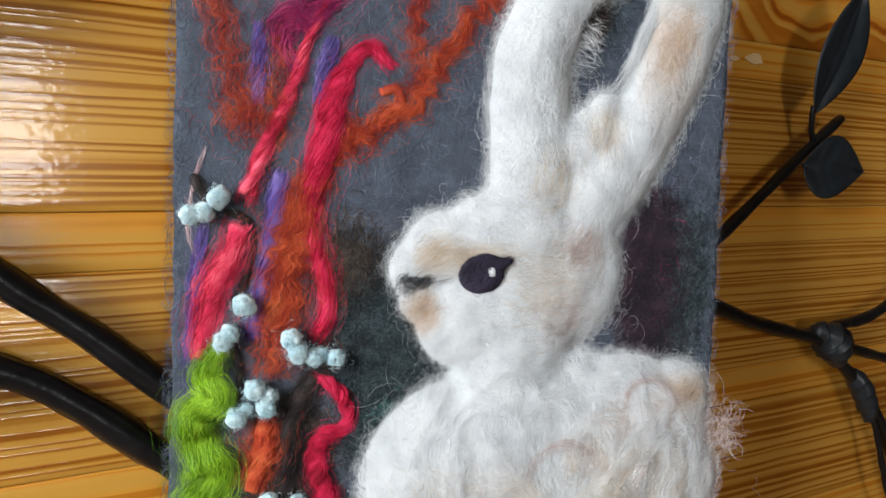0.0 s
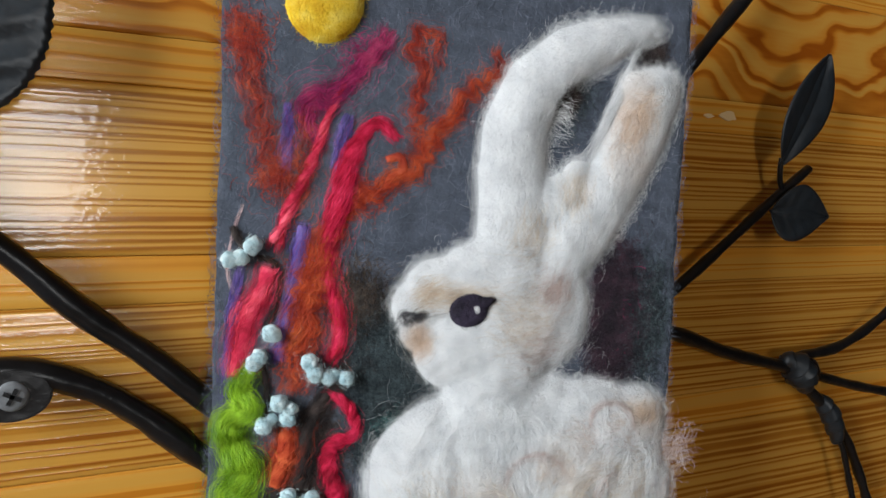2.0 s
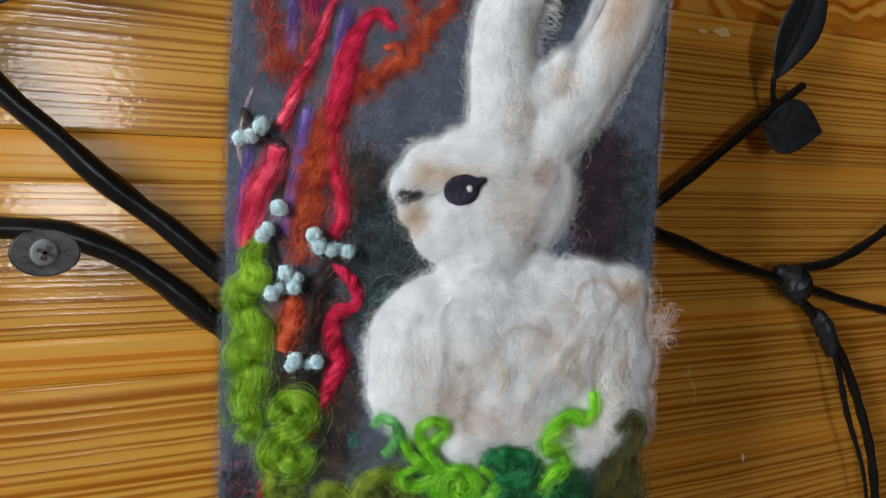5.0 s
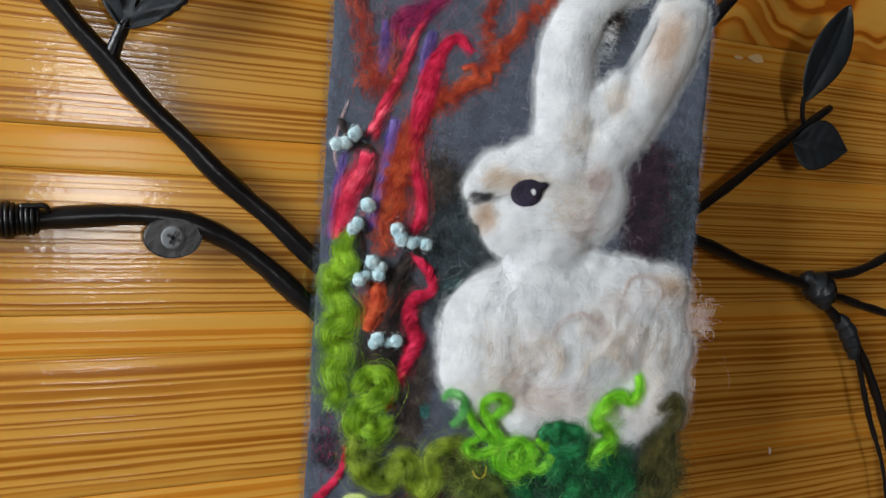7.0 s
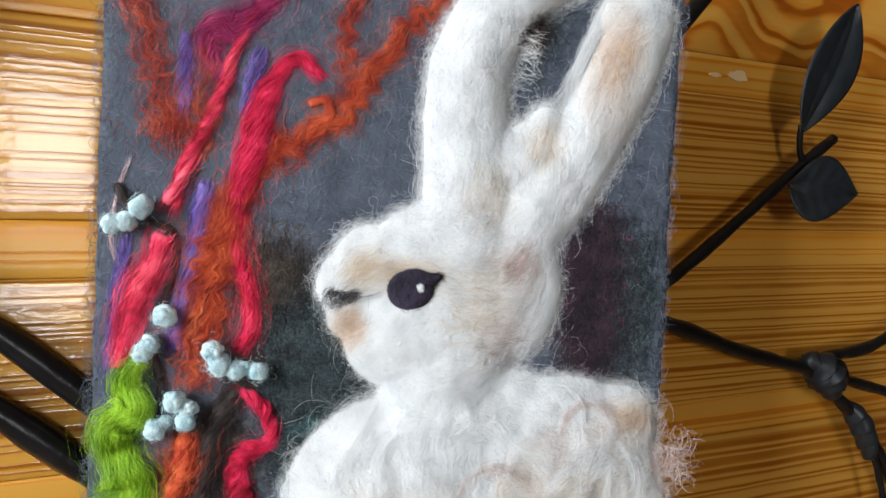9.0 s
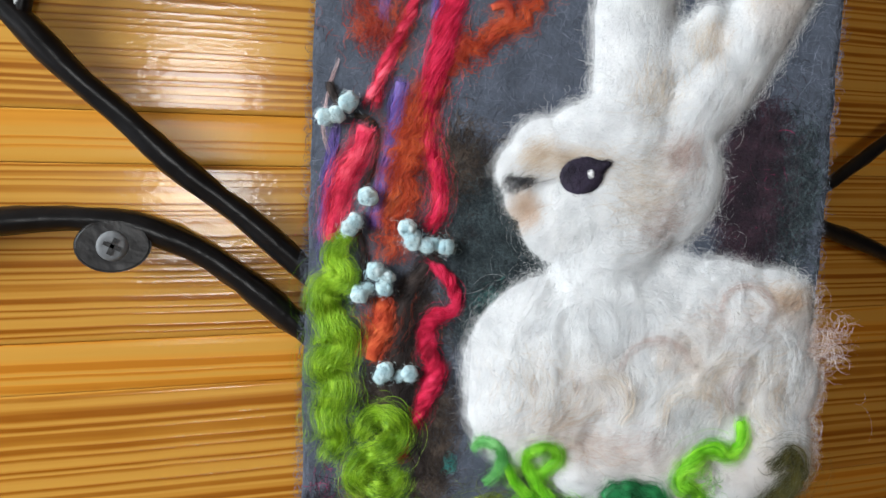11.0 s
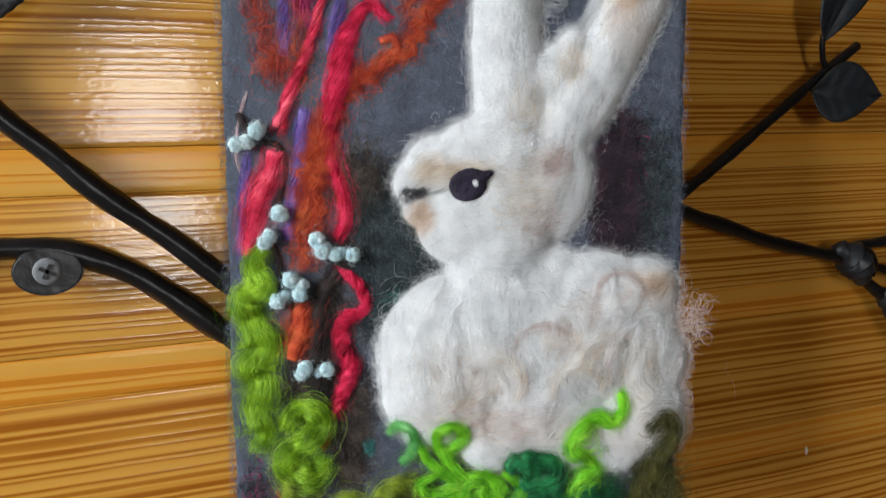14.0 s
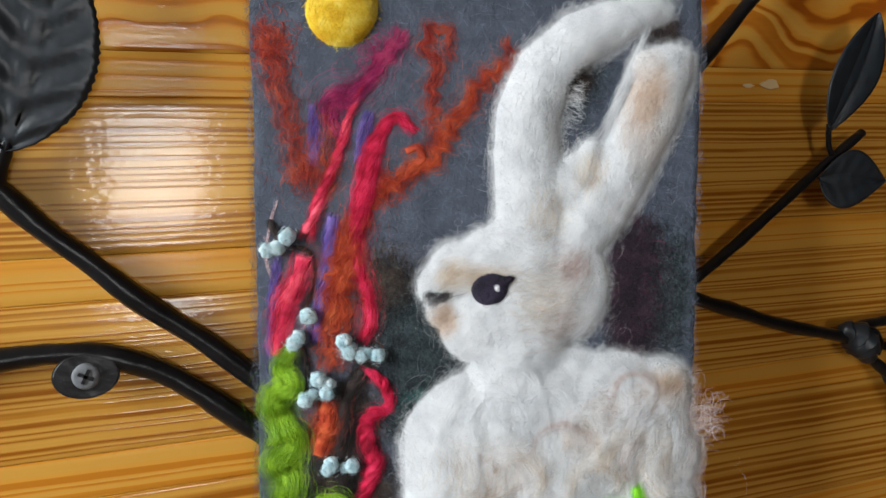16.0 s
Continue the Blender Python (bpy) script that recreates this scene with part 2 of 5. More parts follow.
MAGENTA = wool("magenta_wool", [(0.16, 0.006, 0.06), (0.32, 0.015, 0.10), (0.52, 0.06, 0.16)], 0.15)
ORANGE = wool("burnt_orange_wool", [(0.20, 0.016, 0.008), (0.45, 0.050, 0.015), (0.62, 0.13, 0.04)], 0.15)
RUST = wool("rust_red_wool", [(0.20, 0.016, 0.012), (0.36, 0.036, 0.018), (0.48, 0.085, 0.035)], 0.15)
PURPLE = wool("violet_wool", [(0.07, 0.045, 0.22), (0.13, 0.085, 0.34), (0.24, 0.17, 0.45)], 0.15)
LILAC = wool("pale_lilac_wool", [(0.5, 0.28, 0.3), (0.62, 0.42, 0.42), (0.7, 0.55, 0.55)], 0.2)
BLACK = wool("black_brown_wool", [(0.010, 0.007, 0.008), (0.02, 0.014, 0.013), (0.045, 0.03, 0.026)], 0.05, 0.1)
DARK_PURPLE = wool("dark_purple_wool", [(0.008, 0.005, 0.009), (0.020, 0.010, 0.018), (0.05, 0.022, 0.035)], 0.05, 0.1)
DARK_TEAL = wool("dark_teal_wool", [(0.005, 0.009, 0.012), (0.014, 0.024, 0.029), (0.08, 0.11, 0.12)], 0.08, 0.1, 0.7)
BROWN = wool("brown_wool", [(0.018, 0.012, 0.010), (0.036, 0.026, 0.020), (0.09, 0.065, 0.05)], 0.08, 0.1)
TEAL = wool("teal_wool", [(0.02, 0.13, 0.13), (0.04, 0.24, 0.22), (0.10, 0.36, 0.32)], 0.15)
LIME = wool("leaf_green_wool", [(0.05, 0.13, 0.004), (0.21, 0.42, 0.010), (0.46, 0.70, 0.05)], 0.25, 0.06, 0.7, 0.45)
BRIGHT = wool("bright_green_wool", [(0.025, 0.19, 0.006), (0.16, 0.56, 0.010), (0.45, 0.85, 0.08)], 0.25, 0.06, 0.7, 0.42)
MINT = wool("mint_green_wool", [(0.06, 0.30, 0.06), (0.14, 0.45, 0.13), (0.30, 0.6, 0.26)], 0.2)
OLIVE = wool("olive_wool", [(0.022, 0.022, 0.005), (0.050, 0.048, 0.009), (0.12, 0.105, 0.025)], 0.15)
YELLOWGREEN = wool("yellow_green_wool", [(0.06, 0.09, 0.006), (0.18, 0.26, 0.012), (0.38, 0.50, 0.05)], 0.2, 0.06, 0.45, 0.5)
MOSS = wool("moss_green_wool", [(0.016, 0.023, 0.004), (0.070, 0.098, 0.012), (0.20, 0.26, 0.05)], 0.15)
EMERALD = wool("emerald_wool", [(0.001, 0.014, 0.005), (0.005, 0.070, 0.022), (0.022, 0.22, 0.065)], 0.12, 0.05, 0.45, 0.5)
SEA_GREEN = wool("sea_green_wool", [(0.002, 0.026, 0.009), (0.006, 0.12, 0.036), (0.03, 0.32, 0.10)], 0.15, 0.06, 0.6, 0.5)
YELLOW = wool("yellow_wool", [(0.62, 0.36, 0.012), (0.78, 0.56, 0.03), (0.85, 0.70, 0.14)], 0.2)
LETTER = wool("pale_lime_wool", [(0.40, 0.52, 0.10), (0.55, 0.66, 0.20), (0.70, 0.78, 0.38)], 0.2)
KNOT = wool("pale_blue_yarn", [(0.34, 0.52, 0.58), (0.50, 0.66, 0.70), (0.72, 0.80, 0.80)], 0.3, 0.1, 0.6)
EYE_M = wool("blackish_violet_wool", [(0.008, 0.006, 0.014), (0.015, 0.01, 0.024), (0.03, 0.022, 0.045)], 0.02, 0.1)
NOSE_M = wool("slate_wool", [(0.025, 0.025, 0.03), (0.05, 0.05, 0.055), (0.12, 0.115, 0.12)], 0.1)


# ---- building helpers ----
rng = np.random.default_rng(7)


def mesh_of(name, verts, faces, smooth=True):
    me = bpy.data.meshes.new(name)
    me.from_pydata(verts, [], faces)
    if smooth:
        me.polygons.foreach_set("use_smooth", [True] * len(me.polygons))
    me.update()
    return me


def part(name, me, mat, parent, label=""):
    if isinstance(me, bmesh.types.BMesh):
        bm, me = me, bpy.data.meshes.new(name)
        bm.to_mesh(me)
        bm.free()
    me.materials.clear()
    me.materials.append(mat)
    ob = new(name, me)
    ob.parent = parent
    return tagged(ob, label=label)


def box(sx, sy, sz, bevel=0.0):
    bm = bmesh.new()
    bmesh.ops.create_cube(bm, size=1.0, matrix=Matrix.Diagonal((sx, sy, sz, 1)))
    if bevel:
        bmesh.ops.bevel(bm, geom=bm.edges[:], offset=bevel, segments=2, affect="EDGES")
    return bm


def spline(points, steps):
    """A smooth line through points of any number of columns, evenly stepped."""
    p = np.array(points, float)
    p = np.vstack([2 * p[0] - p[1], p, 2 * p[-1] - p[-2]])
    out = []
    for a, b, c, d in zip(p, p[1:], p[2:], p[3:]):
        for u in np.linspace(0, 1, 12, endpoint=False):
            out.append(0.5 * (2 * b + (c - a) * u + (2 * a - 5 * b + 4 * c - d) * u * u + (3 * b - a - 3 * c + d) * u ** 3))
    out = np.array(out + [p[-2]])
    far = np.r_[0, np.cumsum(np.linalg.norm(np.diff(out[:, :3], axis=0), axis=1))]
    at = np.linspace(0, far[-1], steps)
    return np.stack([np.interp(at, far, out[:, k]) for k in range(out.shape[1])], 1)


def tube(points, sides=10, steps=40, squash=1.0, rough=0.0, dent=0.0):
    """A round bar through (x, y, z, radius) points, closed at its ends. dent: hammered unevenness."""
    s = spline(points, steps)
    c, r = s[:, :3], np.maximum(s[:, 3], 1e-5)
    tan = np.gradient(c, axis=0)
    tan /= np.linalg.norm(tan, axis=1)[:, None] + 1e-12
    out = np.array([0.0, -1.0, 0.0])
    side = np.cross(tan, out)
    side /= np.linalg.norm(side, axis=1)[:, None] + 1e-9
    up = np.cross(side, tan)
    ang = np.linspace(0, 2 * np.pi, sides, endpoint=False)
    rr = r[:, None] * (1 + dent * rng.normal(size=(steps, sides)) * 0.5 + dent * np.sin(np.arange(steps) * 0.9)[:, None])
    v = c[:, None] + rr[..., None] * (np.cos(ang)[None, :, None] * side[:, None] + squash * np.sin(ang)[None, :, None] * up[:, None])
    verts = v.reshape(-1, 3).tolist() + [c[0].tolist(), c[-1].tolist()]
    faces = []
    for i in range(steps - 1):
        for j in range(sides):
            k = (j + 1) % sides
            faces.append((i * sides + j, i * sides + k, (i + 1) * sides + k, (i + 1) * sides + j))
    a, b = len(verts) - 2, len(verts) - 1
    for j in range(sides):
        k = (j + 1) % sides
        faces.append((a, k, j))
        faces.append((b, (steps - 1) * sides + j, (steps - 1) * sides + k))
    return verts, faces


def ribbons(lines, width):
    """Fibres as fine tapering strips along lines (n, k, 3), their flat side turned out from the picture."""
    n, k, _ = lines.shape
    tan = np.gradient(lines, axis=1)
    side = np.cross(tan, np.array([0.0, -1.0, 0.0]))
    side /= np.linalg.norm(side, axis=2)[..., None] + 1e-9
    face = np.cross(tan / (np.linalg.norm(tan, axis=2)[..., None] + 1e-9), side)
    lean = rng.uniform(-1.15, 1.15, n)[:, None, None]
    side = side * np.cos(lean) + face * np.sin(lean)
    taper = np.sin(np.linspace(0.35, np.pi - 0.25, k)) ** 0.6
    w = (np.asarray(width) * np.ones(n))[:, None] * taper[None] * 0.5
    v = np.stack([lines - side * w[..., None], lines + side * w[..., None]], 2).reshape(-1, 3)
    base = (np.arange(n)[:, None] * 2 * k + 2 * np.arange(k - 1)[None]).reshape(-1)
    f = np.stack([base, base + 1, base + 3, base + 2], 1)
    return v, f


def fibre_mesh(name, sets):
    """One mesh out of (verts, faces) pairs."""
    vs, fs, n = [], [], 0
    for v, f in sets:
        v = np.asarray(v, float).reshape(-1, 3)
        vs.append(v)
        fs += [tuple(int(i) + n for i in q) for q in (f.tolist() if isinstance(f, np.ndarray) else f)]
        n += len(v)
    return mesh_of(name, np.concatenate(vs).tolist(), fs)


MM = 0.001


def flat_fibres(n, where, length, width, height, flow=None, wander=0.6, curl=0.5, k=5, lift=0.4):
    """n fibres that lie on the picture. where(n) gives (x, z) in mm; height(x, z) the relief in mm; flow(x, z) a direction."""
    xz = where(n)
    n = len(xz)
    ang = rng.uniform(0, 2 * np.pi, n) if flow is None else flow(xz[:, 0], xz[:, 1]) + rng.normal(0, wander, n)
    L = length * rng.uniform(0.55, 1.35, n)
    turn = rng.normal(0, curl, n)
    u = np.linspace(-0.5, 0.5, k)
    a = ang[:, None] + turn[:, None] * u[None] * 2
    step = L[:, None] / (k - 1)
    x = xz[:, :1] + np.cumsum(np.cos(a) * step, 1) - (np.cos(a) * step).sum(1, keepdims=True) / 2
    z = xz[:, 1:] + np.cumsum(np.sin(a) * step, 1) - (np.sin(a) * step).sum(1, keepdims=True) / 2
    up = rng.uniform(0.03, 1.0, n)[:, None] ** 1.7 * lift * (0.5 + 2 * np.abs(u)[None] ** 1.5)
    y = -(height(x, z) + up)
    lines = np.stack([x, y, z], 2) * MM
    return ribbons(lines, width * MM * rng.uniform(0.6, 1.3, n))


def lock(points, base, n=90, width=0.16, twist=0.6, fuzz=0.12, rise=0.55, waves=0.0, core=True, crimp=0.0, wiggle=0.0):
    """A lock of wool through (x, z, half width) points in mm: a soft core, fibres that run along it and twist round it,
    and strays. base(x, z): the relief below it."""
    n, width = int(n * 2.6), width * 0.5
    p = np.array(points, float)
    length = np.linalg.norm(np.diff(p[:, :2], axis=0), axis=1).sum()
    k = int(max(12, min(70, length / 0.9)))
    s = spline(np.c_[p[:, 0], np.zeros(len(p)), p[:, 1], p[:, 2]], k)
    c, r = s[:, [0, 2]], s[:, 3]
    uneven, mid = rng.uniform(0, 50), np.linspace(0, length, k)
    r = r * np.array([1 + 0.34 * noise.noise((q * 0.16, uneven, 0)) + 0.22 * noise.noise((q * 0.5, uneven, 7)) for q in mid])
    tan = np.gradient(c, axis=0)
    tan /= np.linalg.norm(tan, axis=1)[:, None] + 1e-9
    side = np.stack([-tan[:, 1], tan[:, 0]], 1)
    far = np.linspace(0, length, k)
    ph = rng.uniform(0, 6.3)
    c = c + (wiggle * np.sin(far * 0.8 + 2.2 * np.sin(far * 0.23 + ph)) + 0.4 * wiggle * np.sin(far * 2.1 + 3 * np.sin(far * 0.4 + ph)))[:, None] * side
    ground = base(c[:, 0], c[:, 1])
    ground = np.convolve(np.pad(ground, 2, mode="edge"), np.ones(5) / 5, "valid")
    sets = []
    if core:
        pts = np.c_[c[:, 0], -(ground + rise * r * 0.4), c[:, 1], r * 0.74] * MM
        sets.append(tube(pts[:: max(1, k // 30)], sides=8, steps=k, squash=rise, dent=0.10))
    far = np.linspace(0, length, k)
    rad = np.sqrt(rng.uniform(0.15, 1.25, n))
    phase = rng.uniform(0, 2 * np.pi, n)
    th = phase[:, None] + twist * far[None] / np.maximum(r.mean(), 0.8) + np.cumsum(rng.normal(0, 0.12, (n, k)), 1)
    stray = np.where(rng.uniform(size=n) < 0.26, 3.2, 1.0)
    off = 0.07 * r.mean() * np.cumsum(rng.normal(0, 0.8, (n, k)), 1) + rad[:, None] * np.cos(th) * r[None] + (rng.normal(0, fuzz, n) * stray)[:, None] * r.mean()
    off += (stray[:, None] - 1) * 0.12 * r.mean() * np.cumsum(rng.normal(0, 0.5, (n, k)), 1)
    up = rise * r[None] * (0.5 + rad[:, None] * 0.75 * np.sin(th))
    up = up + crimp * r.mean() * (0.6 + 0.6 * np.sin(far[None] * 0.62 + 0.8 * np.cos(phase)[:, None] * 0.5))
    if waves:
        off += waves * rng.uniform(0.3, 1.2, (n, 1)) * np.sin(far[None] * rng.uniform(0.9, 1.7, (n, 1)) + 1.6 * np.sin(far[None] * 0.33 + ph) + rng.normal(0, 0.9, (n, 1)))
    x = c[None, :, 0] + off * side[None, :, 0]
    z = c[None, :, 1] + off * side[None, :, 1]
    y = -(ground[None] + np.maximum(up, 0.05) + 0.1)
    lines = np.stack([x, y, z], 2) * MM
    # each fibre keeps only a stretch of the lock
    m = max(6, int(k * 0.55))
    start = rng.integers(-m // 3, k - m + 1 + m // 3, n)
    idx = np.clip(start[:, None] + np.arange(m)[None], 0, k - 1)
    ends = (start[:, None] + np.arange(m)[None]) - idx
    lines = lines[np.arange(n)[:, None], idx]
    way = np.where(ends[..., None] > 0, tan[-1][None, None], tan[0][None, None]) * np.abs(ends)[..., None] * np.sign(ends)[..., None]
    spread = rng.normal(0, 0.35, (n, 1)) * np.abs(ends)
    step = length / k * 0.22
    lines[..., 0] += (way[..., 0] * step + spread * step * 0.5) * MM
    lines[..., 2] += (way[..., 1] * step + spread * step * 0.5) * MM
    sets.append(ribbons(lines, width * MM * rng.uniform(0.5, 1.4, n) * np.where(stray > 1, 0.6, 1.0)))
    pick = rng.integers(0, k, int(n * 0.22))

    def around(m):
        return c[pick] + side[pick] * (rng.normal(0, 0.85, len(pick)) * r[pick])[:, None]
    along = float(np.arctan2(tan[:, 1].mean(), tan[:, 0].mean()))
    sets.append(flat_fibres(len(pick), around, 4.5, width * 0.7, lambda a, b: base(a, b) + 0.3 * rise * r.mean(), lambda a, b: along + 0 * a, 0.9, 1.3, 6, 0.9))
    return sets


def plied(points, base, n=90, width=0.16, twist=0.5, fuzz=0.15, rise=0.6, pitch=7.0, plies=2):
    """A strand spun of two plies that turn round each other."""
    p = np.array(points, float)
    length = np.linalg.norm(np.diff(p[:, :2], axis=0), axis=1).sum()
    k = int(max(14, length / 1.1))
    s = spline(np.c_[p[:, 0], np.zeros(len(p)), p[:, 1], p[:, 2]], k)
    tan = np.gradient(s[:, [0, 2]], axis=0)
    tan /= np.linalg.norm(tan, axis=1)[:, None] + 1e-9
    far = np.linspace(0, length, k)
    turn = 2 * np.pi * far / pitch + 0.8 * np.sin(far * 0.21)
    sets = []
    for j in range(plies):
        ph = turn + 2 * np.pi * j / plies
        x = s[:, 0] - tan[:, 1] * np.cos(ph) * s[:, 3] * 0.5
        z = s[:, 2] + tan[:, 0] * np.cos(ph) * s[:, 3] * 0.5
        lift = np.maximum(0, np.sin(ph)) * s[:, 3] * 0.7

        def over(a, b, x=x, z=z, lift=lift):
            a, b = np.asarray(a, float), np.asarray(b, float)
            near = ((a[..., None] - x) ** 2 + (b[..., None] - z) ** 2).argmin(-1)
            return base(a, b) + lift[near]
        sets += lock(np.c_[x, z, s[:, 3] * 0.62], over, n // plies, width, twist, fuzz, rise)
    return sets


def in_ellipse(cx, cz, rx, rz, tilt=0.0, soft=0.45):
    """A sampler of places in an ellipse whose edge thins out."""
    def where(n):
        r = np.abs(rng.normal(0, soft, n)) + rng.uniform(0, 0.55, n)
        a = rng.uniform(0, 2 * np.pi, n)
        x, z = r * np.cos(a) * rx, r * np.sin(a) * rz
        return np.c_[cx + x * math.cos(tilt) - z * math.sin(tilt), cz + x * math.sin(tilt) + z * math.cos(tilt)]
    return where


# ---- the room ----
def slab(name, centre, size, mat, label, category="wall"):
    ob = new(name, bpy.data.meshes.new(name))
    bm = box(*size)
    bm.to_mesh(ob.data)
    bm.free()
    ob.data.transform(Matrix.Translation(centre))
    ob.data.materials.append(mat)
    return tagged(ob, label, category, kind="structure")


FRONT = 0.016
wall_north = slab("wall_north", (1.8, 0.06, 1.28), (6.6, 0.08, 2.56), WALL_DARK, "wall clad with lacquered pine boards")
slab("floor", (1.8, -2.0, -0.05), (6.8, 4.4, 0.1), FLOOR_M, "plain wooden floor of the room", "floor")
slab("ceiling", (1.8, -2.0, 2.62), (6.8, 4.4, 0.1), WALL_DARK, "plain dark ceiling, unseen", "ceiling")
# added far out of view, so its reflection in the lacquer stays dim
slab("wall_east", (5.05, -2.0, 1.28), (0.1, 4.2, 2.56), WALL_DARK, "plain dark wall, unseen")
WY0, WY1 = -0.85, -0.12
WX0, WX1, WZ0, WZ1 = -0.295, 0.255, 1.01, 2.11
south = new("wall_south", bpy.data.meshes.new("wall_south"))
bm = bmesh.new()
for x0, x1, z0, z1 in ((-1.4, WX0, 0, 2.56), (WX1, 5.0, 0, 2.56), (WX0, WX1, 0, WZ0), (WX0, WX1, WZ1, 2.56)):
    bmesh.ops.create_cube(bm, size=1.0, matrix=Matrix.Translation(((x0 + x1) / 2, -4.06, (z0 + z1) / 2)) @ Matrix.Diagonal((x1 - x0, 0.12, z1 - z0, 1)))
bm.to_mesh(south.data)
bm.free()
south.data.materials.append(WALL_DARK)
tagged(south, "plain dark wall with a window opening, unseen", "wall", kind="structure")

west = new("wall_west", bpy.data.meshes.new("wall_west"))
bm = bmesh.new()
for y0, y1, z0, z1 in ((-4.0, WY0, 0, 2.56), (WY1, 0.02, 0, 2.56), (WY0, WY1, 0, 1.28), (WY0, WY1, 2.4, 2.56)):
    bmesh.ops.create_cube(bm, size=1.0, matrix=Matrix.Translation((-1.46, (y0 + y1) / 2, (z0 + z1) / 2)) @ Matrix.Diagonal((0.12, y1 - y0, z1 - z0, 1)))
bm.to_mesh(west.data)
bm.free()
west.data.materials.append(WALL_DARK)
tagged(west, "plain dark wall with a window opening, unseen", "wall", kind="structure")

# pine boards: broad boards and narrow recessed strips by turns, very slightly out of level
BOARD, STRIP = 0.050, 0.0145
PERIOD, TILT_UP = BOARD + STRIP, radians(1.8)
clad = Matrix.Translation((0, 0, 1.5)) @ Matrix.Rotation(-TILT_UP, 4, "Y")


def board_mesh(name, width, crown):
    """A long board whose face is crowned a little, with rounded edges."""
    prof = [(-0.5, 0.010), (-0.5, 0.0005), (-0.494, 0.00012), (-0.47, 0.00003)]
    prof += [(u, -crown * (1 - (2 * u) ** 2)) for u in (-0.3, -0.1, 0.1, 0.3)]
    prof += [(0.47, 0.00003), (0.494, 0.00012), (0.5, 0.0005), (0.5, 0.010)]
    verts, faces, n = [], [], len(prof)
    xs = (-1.5, -0.4, 0.0, 0.4, 2.6)
    for x in xs:
        verts += [(x, y, u * width) for u, y in prof]
    for i in range(len(xs) - 1):
        for j in range(n):
            k = (j + 1) % n
            faces.append((i * n + j, i * n + k, (i + 1) * n + k, (i + 1) * n + j))
    faces += [tuple(range(n)), tuple(range((len(xs) - 1) * n, len(xs) * n))[::-1]]
    return mesh_of(name, verts, faces)


wide_me = board_mesh("wide_board", BOARD - 0.0001, 0.00008)
board_me, strip_me, flame_me = board_mesh("board", BOARD - 0.0001, 0.00010), board_mesh("strip", STRIP - 0.0001, 0.0), board_mesh("flame_board", BOARD - 0.0001, 0.00006)

# ---- felt picture ----
PANEL = Matrix.Translation((-0.0044, -0.0138, 1.5)) @ Matrix.Rotation(radians(-17.8), 4, "Z")
picture = tagged(new("felt_picture"), "felted wool picture of a white long-eared figure on grey felt", "picture")
picture.matrix_world = PANEL
X0, X1, Z0, Z1 = -16.5, 131.0, -122.0, 128.0


def edge(v, seed):
    return 0.9 * noise.noise((v * 0.035, seed, 0.3)) + 0.5 * noise.noise((v * 0.13, seed, 4.1))


def felt_sheet():
    nx, nz = 74, 126
    verts, faces = [], []
    for layer in (0, 1):
        for j in range(nz):
            for i in range(nx):
                u, v = i / (nx - 1), j / (nz - 1)
                z = Z0 + (Z1 - Z0) * v
                xl, xr = X0 + edge(z, 1) + 1.2 * (1 - v), X1 + edge(z, 7)
                x = xl + (xr - xl) * u
                z += (edge(x, 3) if j == 0 else 0) - 0.035 * (x - 60) * (1 - v) * (-1 if j < 3 else 0)
                rim = min(i, nx - 1 - i, j, nz - 1 - j)
                y = -0.9 + 0.25 * noise.noise((x * 0.08, 0, z * 0.08)) + 0.12 * noise.noise((x * 0.5, 3, z * 0.5)) + (0.35 if rim == 0 else 0)
                if layer:
                    y = 0.7 - (0.35 if rim == 0 else 0)
                verts.append((x * MM, y * MM, z * MM))
    n = nx * nz
    for j in range(nz - 1):
        for i in range(nx - 1):
            a = j * nx + i
            faces.append((a, a + 1, a + nx + 1, a + nx))
            faces.append((n + a, n + a + nx, n + a + nx + 1, n + a + 1))
    ring = [i for i in range(nx)] + [j * nx + nx - 1 for j in range(1, nz)] + [(nz - 1) * nx + i for i in range(nx - 2, -1, -1)] + [j * nx for j in range(nz - 2, 0, -1)]
    for a, b in zip(ring, ring[1:] + ring[:1]):
        faces.append((a, n + a, n + b, b))
    return mesh_of("backing", verts, faces)


part("backing", felt_sheet(), FELT, picture, "grey-blue needle-felted backing sheet")


def ground(x, z):
    return np.full(np.shape(x), 0.95)


def whole(n):
    return np.c_[rng.uniform(X0 + 1, X1 - 1, n), rng.uniform(Z0 + 1, 112, n)]


def rim(n):
    s = rng.uniform(0, 1, n)
    z = rng.uniform(Z0, 115, n)
    x = np.where(s < 0.45, X0 + 0.6, np.where(s < 0.85, X1 - 0.4, rng.uniform(X0, X1, n)))
    z = np.where(s >= 0.85, Z0 + 0.5, z)
    return np.c_[x + rng.normal(0, 0.5, n), z + rng.normal(0, 0.4, n)]


tagged(part("felt_fuzz", fibre_mesh("felt_fuzz", [flat_fibres(30000, whole, 4.5, 0.07, ground, lift=0.22, k=4), flat_fibres(2600, rim, 3.5, 0.09, ground, lift=0.3, k=5, curl=1.2)]), FELT, picture), kind="stuff")


# ---- the white wool figure: a relief of overlapping domes ----
def chain(points, per=5):
    p = np.array(points, float)
    return [tuple(p[i] + (p[i + 1] - p[i]) * u) for i in range(len(p) - 1) for u in np.linspace(0, 1, per, endpoint=False)] + [tuple(p[-1])]


